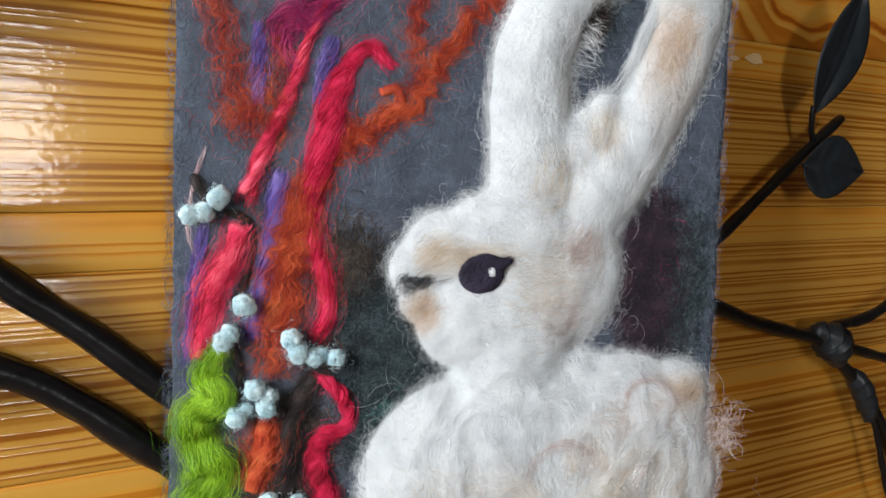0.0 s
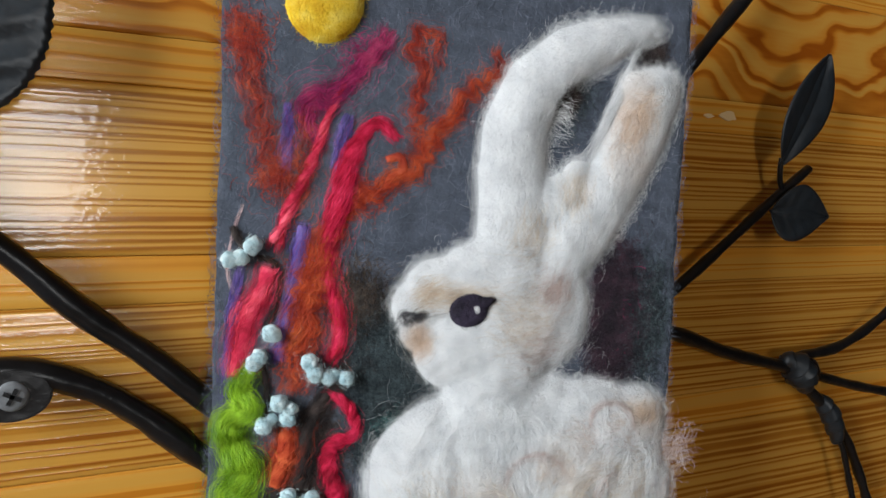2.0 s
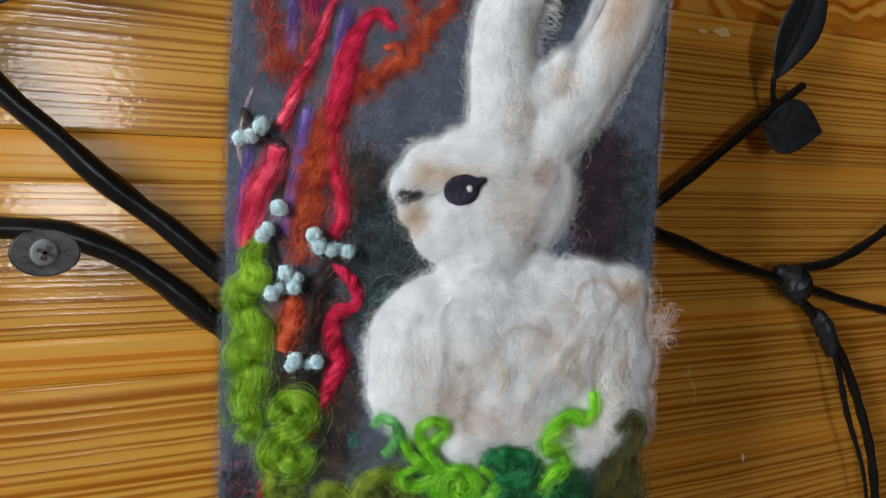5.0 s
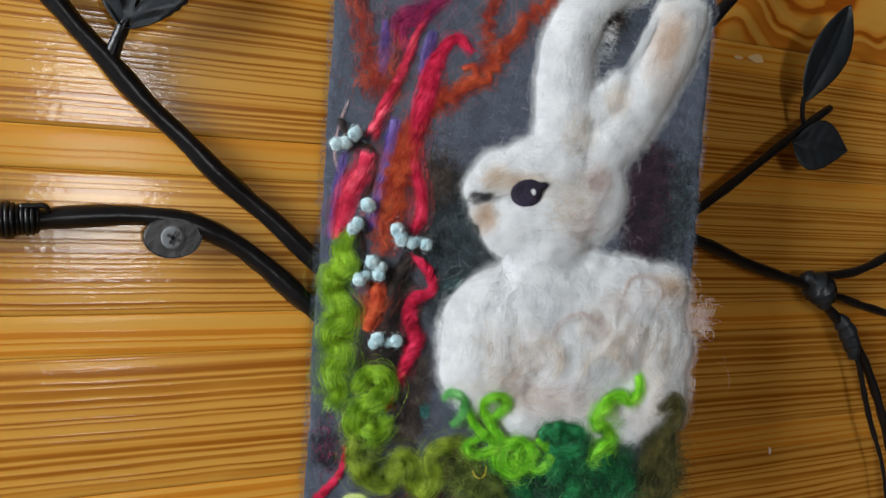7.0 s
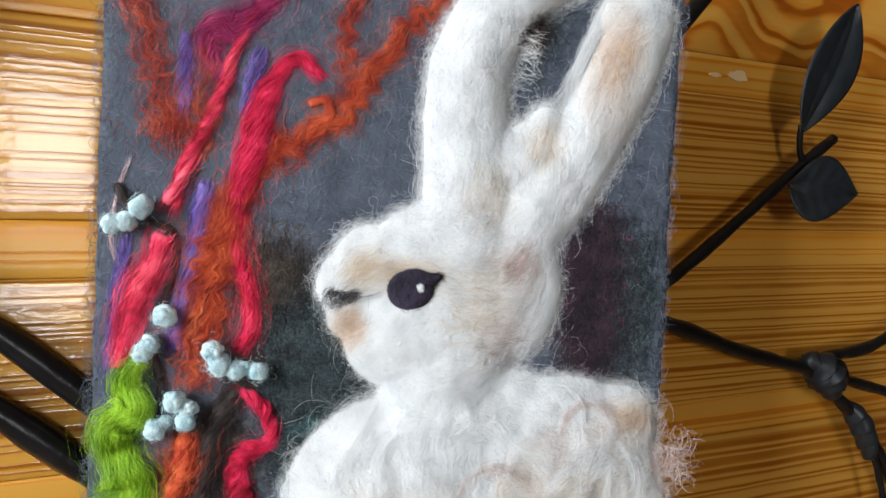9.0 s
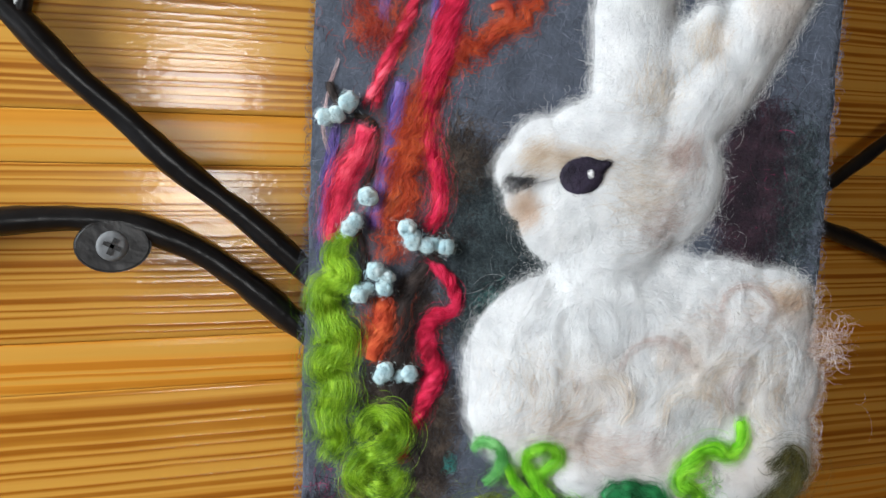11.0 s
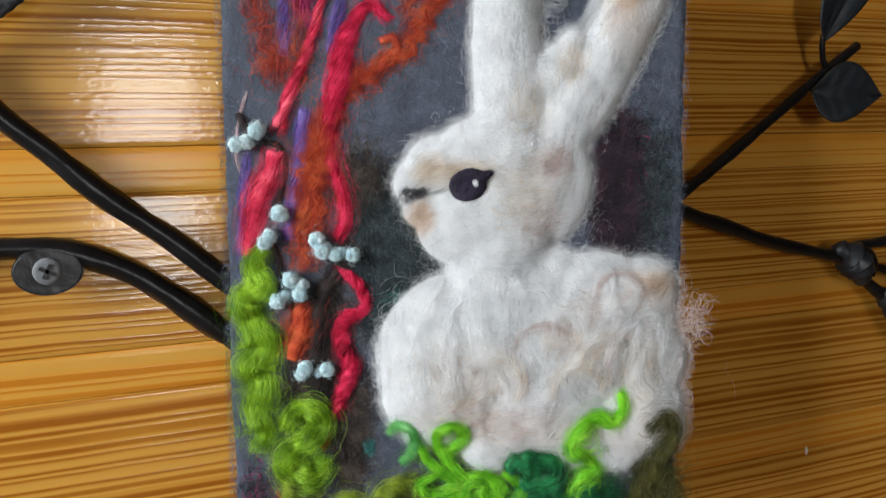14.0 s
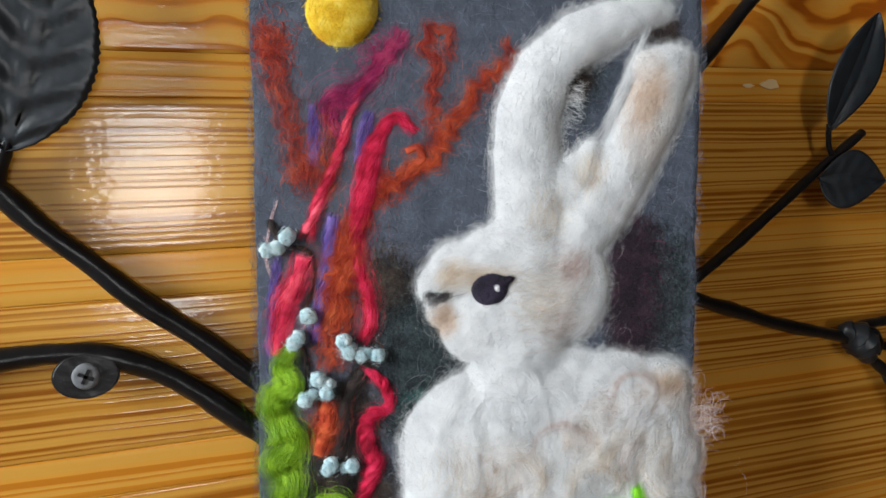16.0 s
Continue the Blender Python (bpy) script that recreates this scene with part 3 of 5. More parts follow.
EAR_L = chain([(77, 33, 13), (73.3, 53.6, 10.4), (73.3, 67.8, 9.6), (78.8, 80.6, 9.6), (89.6, 91.6, 8.4), (100.9, 97.2, 7.0), (110.7, 100.6, 4.4), (116.2, 102, 2.4)])
EAR_R = [(113.2, 83.4, 5.4), (122.4, 84.4, 5.4)] + chain([(119.5, 82, 8.0), (114, 67, 9.0), (106.6, 52.1, 9.0), (98, 38, 10), (90, 30, 11)]) + [(86, 44, 9), (92, 47, 8), (95, 54, 5)]
HEAD = [(45.5, 10.5, 8.4), (51.5, 15.7, 10.2), (63.3, 16.5, 14.0), (79.6, 11.2, 21.0), (57.0, -2.5, 12.3), (46.5, 3.0, 6.6), (72, 20, 15), (66, 1, 15), (74, -4, 15)]
BODY = [(70.6, -19, 16), (60, -46.5, 28.5), (82, -43, 33), (104, -38, 26), (118.5, -25.2, 11.5), (120, -47.9, 14), (119, -64, 14.5), (84, -62, 20), (52, -57, 19), (96, -70, 15), (110, -72, 14), (70, -72, 13), (121, -70, 13)]


def dome(x, z, blobs, high, most, soft=0.5, grow=1.0):
    total = np.zeros(np.shape(x))
    for cx, cz, r in blobs:
        d2 = ((x - cx) ** 2 + (z - cz) ** 2) / (grow * r) ** 2
        total = total + (min(high * r, most) * np.clip(1 - d2, 0, None) ** soft) ** 4
    return total ** 0.25


def lumps(x, z):
    return 0.22 * np.sin(0.31 * x + 1.3 * np.sin(0.17 * z)) * np.sin(0.27 * z + 1.1 * np.sin(0.23 * x + 1)) + 0.08 * np.sin(0.9 * x + 2 * np.sin(0.4 * z)) * np.sin(0.8 * z + 0.6)


def relief(x, z):
    x, z = np.asarray(x, float), np.asarray(z, float)
    # the eye and the muzzle are needled down
    ears = np.maximum(dome(x, z, EAR_L, 0.42, 3.6, 0.8, 1.07), dome(x, z, EAR_R, 0.40, 3.2, 0.8, 1.07))
    head = dome(x, z, HEAD, 0.40, 5.2, 0.75, 1.03)
    body = dome(x, z, BODY, 0.36, 7.0, 0.75, 1.02)
    h = (ears ** 3 + head ** 3 + body ** 3) ** (1 / 3)
    h = h - 1.3 * np.exp(-((x - 61.5) ** 2 + (z - 10.7) ** 2) / 40) - 0.9 * np.exp(-((x - 44) ** 2 / 30 + (z - 6.7) ** 2 / 5))
    # swirling ridges of the loose locks on the body
    on = np.clip((-14 - z) / 14, 0, 1) * np.clip((h - 1.5) / 3, 0, 1)
    u = 0.23 * x + 1.5 * np.sin(0.062 * z + 0.9 * np.sin(0.045 * x)) + 0.9 * np.sin(0.11 * z + 0.08 * x + 1.7)
    w = 0.17 * (x + z) + 1.8 * np.sin(0.07 * x - 0.05 * z + 0.6) + 0.7 * np.sin(0.16 * z)
    ridge = 0.34 * (1 - np.abs(np.sin(u))) ** 1.3 + 0.14 * (1 - np.abs(np.sin(w))) ** 1.4 - 0.2
    return 0.95 + np.clip(h + lumps(x, z) * np.clip(h / 3, 0, 1) + on * ridge, 0, None)


def figure_mesh():
    xs, zs = np.arange(33, 140, 0.8), np.arange(-88, 108, 0.8)
    gx, gz = np.meshgrid(xs, zs)
    h = relief(gx, gz)
    y = -(h - 0.35)
    keep = h > 1.25
    verts = np.stack([gx, y, gz], 2).reshape(-1, 3) * MM
    nx = len(xs)
    faces = []
    for j in range(len(zs) - 1):
        for i in range(nx - 1):
            if keep[j, i] or keep[j, i + 1] or keep[j + 1, i] or keep[j + 1, i + 1]:
                a = j * nx + i
                faces.append((a, a + 1, a + nx + 1, a + nx))
    used = np.unique(np.array(faces))
    back = np.zeros(len(verts), int)
    back[used] = np.arange(len(used))
    return mesh_of("wool_figure", verts[used].tolist(), [tuple(int(back[i]) for i in f) for f in faces])


figure = part("wool_figure", figure_mesh(), FIGURE, picture, "raised white wool figure with two long ears")


def flow(x, z):
    """The lie of the fleece: along the ears, round the head, in swirls over the body."""
    swirl = 1.35 + 1.1 * np.sin(0.055 * x + 0.9 * np.sin(0.06 * z)) + 0.8 * np.sin(0.08 * z + 1.2 + 0.05 * x)
    ear = np.radians(78) + 0 * x - np.clip((x - 78) / 25, 0, 0.7) * (z > 75)
    return np.where(z > 32, ear, np.where(z > -12, 0.5 + 0.6 * np.sin(0.07 * x) + swirl * 0.25, swirl))


def on_figure(least=1.35):
    def where(n):
        out = np.zeros((0, 2))
        while len(out) < n:
            c = np.c_[rng.uniform(33, 138, 3 * n), rng.uniform(-85, 107, 3 * n)]
            out = np.vstack([out, c[relief(c[:, 0], c[:, 1]) > least]])
        return out[:n]
    return where


def on_rim(n):
    out = np.zeros((0, 2))
    while len(out) < n:
        c = np.c_[rng.uniform(31, 138, 8 * n), rng.uniform(-85, 108, 8 * n)]
        h = relief(c[:, 0], c[:, 1])
        out = np.vstack([out, c[(h > 1.0) & (h < 2.6)]])
    return out[:n]


def tint(name, spots, mat, label, length=7.5, width=0.06, lift=0.5, wander=0.4):
    """Wisps of another wool needled into the figure."""
    sets = [flat_fibres(n, in_ellipse(cx, cz, rx, rz, t), length, width, relief, flow, wander=wander, lift=lift) for n, cx, cz, rx, rz, t in spots]
    return tagged(part(name, fibre_mesh(name, sets), mat, picture, label), kind="stuff")


tagged(part("fleece", fibre_mesh("fleece", [
    flat_fibres(42000, on_figure(), 9.0, 0.06, relief, flow, wander=0.75, curl=0.9, lift=0.22, k=6),
    flat_fibres(16000, on_rim, 5.0, 0.05, relief, wander=0.8, curl=0.9, lift=0.6, k=5),
    flat_fibres(3000, on_rim, 8.0, 0.045, relief, wander=1.5, curl=1.4, lift=1.5, k=7),
    flat_fibres(4200, in_ellipse(82, -40, 35, 24), 12.0, 0.04, lambda x, z: np.maximum(relief(x, z), 1.5), flow, 0.9, 1.7, 9, 1.5),
    flat_fibres(1600, in_ellipse(72, 8, 24, 18), 8.0, 0.04, lambda x, z: np.maximum(relief(x, z) - 0.1, 1.2), flow, 0.9, 1.4, 7, 0.5),
    flat_fibres(130, in_ellipse(88.0, 72, 1.6, 9.0, -0.1), 6.0, 0.07, lambda x, z: np.maximum(relief(x, z), 2.4), lambda x, z: -0.35 + 0 * x, 0.35, 0.5, 5, 0.8),
    flat_fibres(420, in_ellipse(118.5, 86.5, 7.0, 2.2, 0.1), 6.0, 0.06, lambda x, z: np.maximum(relief(x, z), 2.0), lambda x, z: 1.2 + 0 * x, 0.5, 0.6, 6, 1.2),
    flat_fibres(420, in_ellipse(113, 101, 6.0, 2.6, 0.2), 9.0, 0.06, lambda x, z: np.maximum(relief(x, z), 1.6), lambda x, z: 0.25 + 0 * x, 0.5, 0.8, 6, 1.2)]), FIGURE, picture, "loose white fleece fibres"), kind="stuff")
tint("cream_fleece", [(560, 58, 14, 9, 3, 0.2), (600, 78, 8, 11, 12, 0), (400, 48, 15, 5, 4, 0.6), (800, 60, -52, 18, 14, 0), (800, 100, -40, 18, 16, 0), (600, 118, -50, 8, 16, 0), (260, 80, 34, 8, 8, 0), (240, 93, 48, 5, 8, 0)], CREAM, "cream-coloured wisps in the fleece")
tint("tan_fleece", [(378, 45.5, -0.5, 3.4, 4.6, 0.2), (810, 111.5, 72, 5.5, 13, -0.4), (234, 124, -22, 6, 3, 0), (60, 94, -33, 7, 5, 0.6), (60, 63, -66, 10, 4, 0), (50, 97, -43, 3, 5, 0.6), (144, 118, -22, 9, 4, 0.2)], TAN, "tan wisps in the fleece", 6.0)
tint("rose_fleece", [(300, 68, -50, 16, 10, 0), (300, 84, -2, 8, 8, 0), (420, 75, -66, 18, 7, 0), (468, 106, -30, 12, 6, 0), (450, 88, 17, 6, 6, 0)], PINKISH, "pale rose wisps in the fleece", 7.0)
tint("tail_wisp", [(110, 130, -33, 3.0, 6.5, 0), (90, 131, -52, 2, 12, 0)], PINKISH, "thin frizzy wisp sticking out", 7.0, 0.05, 1.6, 3.0)
tint("black_wisp", [(1000, 90.8, 77, 2.5, 4.6, -0.5)], BLACK, "black wisps beside the ear", 4.0, 0.1, 1.3, 1.5)


def wisp(cx, cz, angle, bend, length, half):
    """A curved wisp of fleece on the body."""
    pts, a, x, z = [], angle, cx, cz
    for i in range(6):
        pts.append((x, z, half * (0.35 + 0.65 * math.sin(math.pi * (i + 0.6) / 6.2))))
        x, z, a = x + length / 5 * math.cos(a), z + length / 5 * math.sin(a), a + bend / 5
    if min(relief(p[0], p[1]) for p in pts) < 2.6:
        return []
    return lock(pts, lambda px, pz: relief(px, pz) + 0.25, 46, 0.10, 0.10, 0.35, 0.55, 0.0, False)


def wisps(name, mat, label, spots):
    sets = []
    for n, x0, x1, z0, z1, ang in spots:
        for _ in range(n):
            sets += wisp(rng.uniform(x0, x1), rng.uniform(z0, z1), ang + rng.normal(0, 0.5), rng.choice((-1, 1)) * rng.uniform(1.2, 4.2), rng.uniform(16, 34), rng.uniform(0.9, 2.6))
    tagged(part(name, fibre_mesh(name, sets), mat, picture, label), kind="stuff")


wisps("white_wisp", FIGURE, "white swirling wisps of fleece", [(16, 70, 125, -64, -18, 1.8), (5, 42, 75, -62, -24, 1.3)])
wisps("cream_wisp", CREAM, "cream swirling wisps of fleece", [(2, 80, 122, -66, -20, 1.9), (1, 45, 84, -70, -36, 1.3)])
wisps("rose_wisp", PINKISH, "pale rose swirling wisps of fleece", [(2, 82, 124, -60, -20, 1.9), (1, 45, 84, -70, -36, 1.3)])
# the long brushed-up locks of the chest and back
BRUSHED = [
    [(70.2, -18, 1.2), (71.3, -31.7, 2.8), (76.6, -41, 2.6), (81, -49.5, 2.0), (84.2, -54.3, 0.8)],
    [(78, -22, 0.8), (79.5, -35.2, 1.8), (81.5, -42.8, 1.6), (85.8, -50.3, 0.7)],
    [(101, -15, 0.8), (106.2, -25.8, 1.5), (104.5, -33.4, 1.5), (100.3, -39.3, 1.2), (99.7, -44.1, 0.6)],
    [(109, -18, 0.7), (115.9, -23.6, 1.3), (113.5, -28.4, 1.3), (111.2, -34.1, 0.6)],
    [(60.5, -22, 1.0), (61.9, -32, 2.2), (69, -40.3, 2.2), (77, -47.7, 0.9)],
    [(115.3, -34, 0.8), (115.3, -46.5, 2.4), (118.2, -58, 0.9)],
    [(99.4, -38, 0.7), (100.9, -46.9, 1.6), (108.2, -52.6, 0.7)],
    [(54, -20, 1.0), (46.9, -32.5, 2.4), (42.6, -44, 1.0)],
    [(62.6, -10.7, 0.8), (68.3, -13.2, 1.6), (76.7, -14.8, 1.6), (85.9, -13.5, 0.7)],
    [(87, -15.5, 0.7), (97.6, -19.1, 1.4), (104, -16.8, 0.6)],
    [(89, -28, 0.6), (97, -34.6, 1.3), (99.5, -43, 0.6)],
    [(118, -28, 0.7), (123.9, -36.6, 1.5), (123.9, -48, 0.7)],
    [(66, -24, 1.0), (64.5, -38, 2.2), (69, -52, 1.0)],
    [(56, -30, 1.0), (54, -44, 2.2), (57, -56, 0.9)],
    [(108, -36, 0.8), (107, -48, 1.8), (111, -60, 0.8)],
    [(90, -44, 0.8), (92, -54, 1.8), (98, -62, 0.8)],
]
brushed = []
for pts in BRUSHED:
    brushed += lock(pts, lambda px, pz: relief(px, pz) + 0.15, 80, 0.075, 0.10, 0.50, 0.5, 0.2, False)
tagged(part("brushed_lock", fibre_mesh("brushed_lock", brushed), WHITE, picture, "long white locks brushed over the body"), kind="stuff")
tint("brown_undercoat", [(90, 59.5, -60, 7, 4, 0), (70, 87.9, -39.7, 3.0, 4.5, 0.3), (110, 118.5, -20, 6, 2.6, -0.3), (40, 72, -70, 12, 2.5, 0)], TAN, "tan undercoat showing through", 6.5, 0.07, 0.5, 0.4)
part("ear_strand", fibre_mesh("ear_strand", lock([(112.9, 96, 1.0), (107.6, 82.8, 1.2), (103.1, 71.8, 1.5), (98.6, 60.5, 2.0)], ground, 130, 0.12, 0.3, core=False)), WHITE, picture, "white strand between the ears")


def pad(name, outline, mat, base, high, label="", n=500, length=2.4, flow_=None):
    """A small needled pad: a dome with short fibres over it. outline: (x, z, half width) chain."""
    blobs = chain(outline, 8)
    lo_x, hi_x = min(b[0] - b[2] for b in blobs), max(b[0] + b[2] for b in blobs)
    lo_z, hi_z = min(b[1] - b[2] for b in blobs), max(b[1] + b[2] for b in blobs)
    top = lambda x, z: base(x, z) + dome(x, z, blobs, 10, high)
    xs, zs = np.linspace(lo_x - 0.2, hi_x + 0.2, 48), np.linspace(lo_z - 0.2, hi_z + 0.2, 48)
    gx, gz = np.meshgrid(xs, zs)
    d = dome(gx, gz, blobs, 10, high)
    v = np.stack([gx, -(base(gx, gz) + d - 0.15), gz], 2).reshape(-1, 3) * MM
    f = [(j * 48 + i, j * 48 + i + 1, j * 48 + i + 49, j * 48 + i + 48) for j in range(47) for i in range(47) if d[j:j + 2, i:i + 2].max() > 0]

    def where(n):
        b = np.array(blobs)[rng.integers(0, len(blobs), n)]
        a, r = rng.uniform(0, 2 * np.pi, n), np.sqrt(rng.uniform(0, 0.95, n))
        return np.c_[b[:, 0] + r * b[:, 2] * np.cos(a), b[:, 1] + r * b[:, 2] * np.sin(a)]
    return part(name, fibre_mesh(name, [(v, f), flat_fibres(n, where, length, 0.10, top, flow_, lift=0.25)]), mat, picture, label)


eye_base = lambda x, z: relief(x, z) + 0.35
pad("eye", [(60.0, 10.2, 4.9), (61.6, 10.7, 5.0), (65.0, 12.8, 1.9), (67.8, 14.0, 0.5)], EYE_M, eye_base, 0.9, "dark violet felted eye", 700, 2.2)
pad("eye_glint", [(63.0, 11.4, 1.35), (63.3, 10.4, 1.2)], WHITE, lambda x, z: relief(x, z) + 1.25, 0.7, "white dot of wool in the eye", 50, 1.0)
tint("nose", [(520, 41.6, 6.7, 2.1, 1.7, 0), (260, 45.2, 7.4, 2.0, 0.9, 0.15)], NOSE_M, "smudged slate-grey felted nose", 3.2, 0.11, 0.5, 0.5)
part("nose_line", fibre_mesh("nose_line", lock([(47.5, 7.5, 0.25), (51, 8.2, 0.2), (54, 9.3, 0.2)], eye_base, 7, 0.07, 0.2, core=False)), NOSE_M, picture)

# ---- patches of colour needled into the backing ----
def patch(name, mat, spots, label, length=5.0, width=0.13, lift=0.5):
    def inside(w):
        def where(n):
            p = w(n)
            return p[(p[:, 0] > X0 + 1) & (p[:, 0] < X1 - 1) & (p[:, 1] > Z0 + 1)]
        return where
    sets = [flat_fibres(n, inside(in_ellipse(cx, cz, rx, rz, t)), length, width, ground, lift=lift, curl=1.0) for n, cx, cz, rx, rz, t in spots]
    return tagged(part(name, fibre_mesh(name, sets), mat, picture, label), kind="stuff")


patch("dark_teal_patch", DARK_TEAL, [(11000, 38, -6, 14, 15, 0.2), (3600, 35, -28, 9, 14, 0), (2600, 122, 8, 8, 22, 0), (700, 92, 78, 8, 12, -0.4)], "dark teal wool felted into the backing")
patch("dark_purple_patch", DARK_PURPLE, [(13000, 111, 9, 9, 20, 0), (5000, 30, -115, 18, 6, 0), (700, 52, -114, 10, 5, 0), (350, -8, -92, 5, 10, 0)], "dark purple wool felted into the backing")
patch("brown_patch", BROWN, [(2600, 27, 11, 9, 11, 0), (900, 22, -82, 7, 12, 0), (2200, 10, -55, 9, 10, 0), (1600, 24, -66, 6, 16, 0), (1500, 16, -36, 9, 12, 0)], "brown wool felted into the backing")
patch("black_patch", BLACK, [(420, 90.2, 77, 2.6, 4.2, -0.5), (2000, 15, -32, 6, 8, 0), (1900, 12, -44, 6, 8, 0), (700, 21, -12, 4, 5, 0), (260, 31, -8, 3.5, 3.5, 0), (1500, 117.5, 95, 5.0, 4.0, 0.3)], "black wool felted into the backing", 3.0)
patch("teal_patch", TEAL, [(240, 36.5, -26, 5, 3, 0.5), (120, 28.4, -76.5, 1.3, 2.4, 0)], "teal wisps in the felt", 3.5)
patch("rust_patch", RUST, [(500, -10, 88, 7, 9, 0), (300, 0, 48, 6, 6, 0), (350, 26, 44, 6, 5, 0), (260, 12, 20, 6, 14, 0)], "rust red wisps in the felt", 5.0)
patch("rose_patch", MAGENTA, [(130, 24, 88, 8, 5, 0.5), (130, -6, -88, 8, 12, 0), (240, 30, -112, 12, 6, 0), (40, 112, 10, 8, 14, 0)], "magenta wisps in the felt", 4.0)

# ---- strands, locks and knots of coloured wool ----
def strand(name, points, mat, label="", n=90, width=0.16, twist=0.5, fuzz=0.15, rise=0.5, core=True, base=ground, waves=0.0, crimp=0.0, wiggle=0.0, ply=0.0):
    sets = plied(points, base, n, width, twist, fuzz, rise, ply) if ply else lock(points, base, n, width, twist, fuzz, rise, waves, core, crimp, wiggle)
    ob = part(name, fibre_mesh(name, sets), mat, picture, label)
    return ob if core else tagged(ob, kind="stuff")


def frizz(name, points, mat, label, n=160):
    """Crimped, thin strand: loose fibres with no core."""
    return strand(name, [(x, z, 0.95 * r) for x, z, r in points], mat, label, int(n * 0.36), 0.14, 0.3, 0.5, 0.3, False, ground, 0.8, 0.0, 0.9)


strand("violet_strand", [(3.5, 70, 1.4), (3.4, 60, 1.6), (3.4, 51, 1.2)], PURPLE, "violet wool strand", 60, rise=0.25, core=False)
strand("violet_strand", [(21.5, 68, 1.4), (19.8, 61, 1.9), (18, 52, 1.4)], PURPLE, "violet wool strand", 70, rise=0.25, core=False)
strand("violet_strand", [(9.2, 34, 2.0), (8.0, 24, 2.0), (7.3, 16, 1.5), (4.8, 2.3, 1.7), (3.6, -7, 1.9)], PURPLE, "violet wool strand", 120, rise=0.3)
strand("violet_strand", [(-8.2, 24, 1.0), (-10, 9.9, 1.5), (-11.1, -12, 1.6), (-11.5, -20, 1.2)], PURPLE, "violet wool strand", 60, rise=0.15, core=False)
frizz("orange_strand", [(-13, 96, 3.0), (-9.5, 85, 3.2), (-6.5, 72.3, 2.8), (-3.8, 61.7, 2.6), (-0.4, 52.6, 2.4), (6.1, 43, 2.2)], RUST, "crimped rust-orange strand", 240)
frizz("orange_strand", [(67.5, 90, 1.6), (66, 84, 1.8), (59.2, 79.1, 2.0), (52.9, 70.4, 2.2), (46, 60.2, 2.4), (42.2, 53.5, 2.2), (35.9, 48.3, 2.2), (29.6, 45, 2.2), (23.4, 41, 2.2), (19.1, 31.4, 2.4)], ORANGE, "crimped burnt orange strand", 330)
frizz("orange_strand", [(47, 86, 1.4), (48, 92, 1.4), (43.5, 95, 1.5), (40, 90, 1.5), (43.5, 82, 1.9), (41.8, 70, 2.2), (44.5, 58, 2.2)], RUST, "crimped rust-orange strand", 220)
frizz("orange_strand", [(8.6, 70, 1.6), (8.5, 58, 2.4), (8, 48, 2.6), (8.5, 40, 2.4)], ORANGE, "crimped burnt orange strand", 150)
strand("red_curl", [(33.5, 55.5, 1.2), (37.5, 56.5, 1.5), (39, 53, 1.5), (35.5, 50.5, 1.5), (33.5, 47, 1.4)], RUST, "dark red curl", 60, rise=0.4)
strand("orange_stem", [(17, 34, 2.0), (14, 26.4, 2.8), (11.9, 16.8, 3.0), (10.5, 7.1, 3.2), (9.8, -5.7, 3.8), (8.7, -16.2, 3.2)], ORANGE, "fuzzy burnt orange wool stem", 230, 0.15, 0.3, 0.5, 0.35, False, waves=0.7, wiggle=0.8)
strand("orange_stem", [(6.4, -27.5, 2.2), (7.2, -34, 3.6), (5.6, -40, 3.6), (4.0, -46, 2.4)], ORANGE, "burnt orange wool tuft", 200, rise=0.5, fuzz=0.4, waves=0.5)
strand("orange_stem", [(15.8, -25, 1.0), (13.6, -31, 1.2)], ORANGE, "burnt orange wool tuft", 30, rise=0.4)
strand("magenta_strand", [(32.4, 93.5, 1.8), (28.4, 87.7, 1.8), (21.1, 78.7, 1.5), (15.6, 72.4, 2.2), (10.1, 72.6, 2.4), (9.1, 65.9, 2.2), (13.6, 60.5, 1.5)], MAGENTA, "magenta wool strand", 170, twist=0.5, rise=0.35, core=False, fuzz=0.5, wiggle=0.5)
strand("pink_strand", [(20, 78, 0.9), (15.3, 67, 1.2), (12.4, 57.5, 1.4), (9, 48.4, 1.4), (6.2, 41.9, 1.5), (3.4, 35.5, 1.9), (1.4, 27.6, 2.4)], PINK, "coral pink wool strand", 130, twist=0.45, ply=17.0)
strand("pink_strand", [(0.0, 21, 2.6), (-2.5, 13, 3.2), (-6, 5.3, 3.1), (-8.4, -5.8, 2.4), (-9.4, -11.8, 1.5)], PINK, "coral pink wool strand", 200, twist=0.25, rise=0.4, fuzz=0.3, waves=0.3)
strand("crimson_strand", [(34.8, 63.2, 1.2), (31.1, 66.4, 1.5), (26.5, 63.3, 1.7), (21.8, 53.2, 2.8), (19.9, 42.2, 2.5), (17.4, 31, 1.5), (17.0, 19.9, 0.8), (20.6, 8.6, 1.1), (21.5, -0.9, 1.3), (19.6, -5.6, 1.1)], CRIMSON, "crimson wool strand", 300, twist=0.3, rise=0.4, fuzz=0.3, waves=0.25)
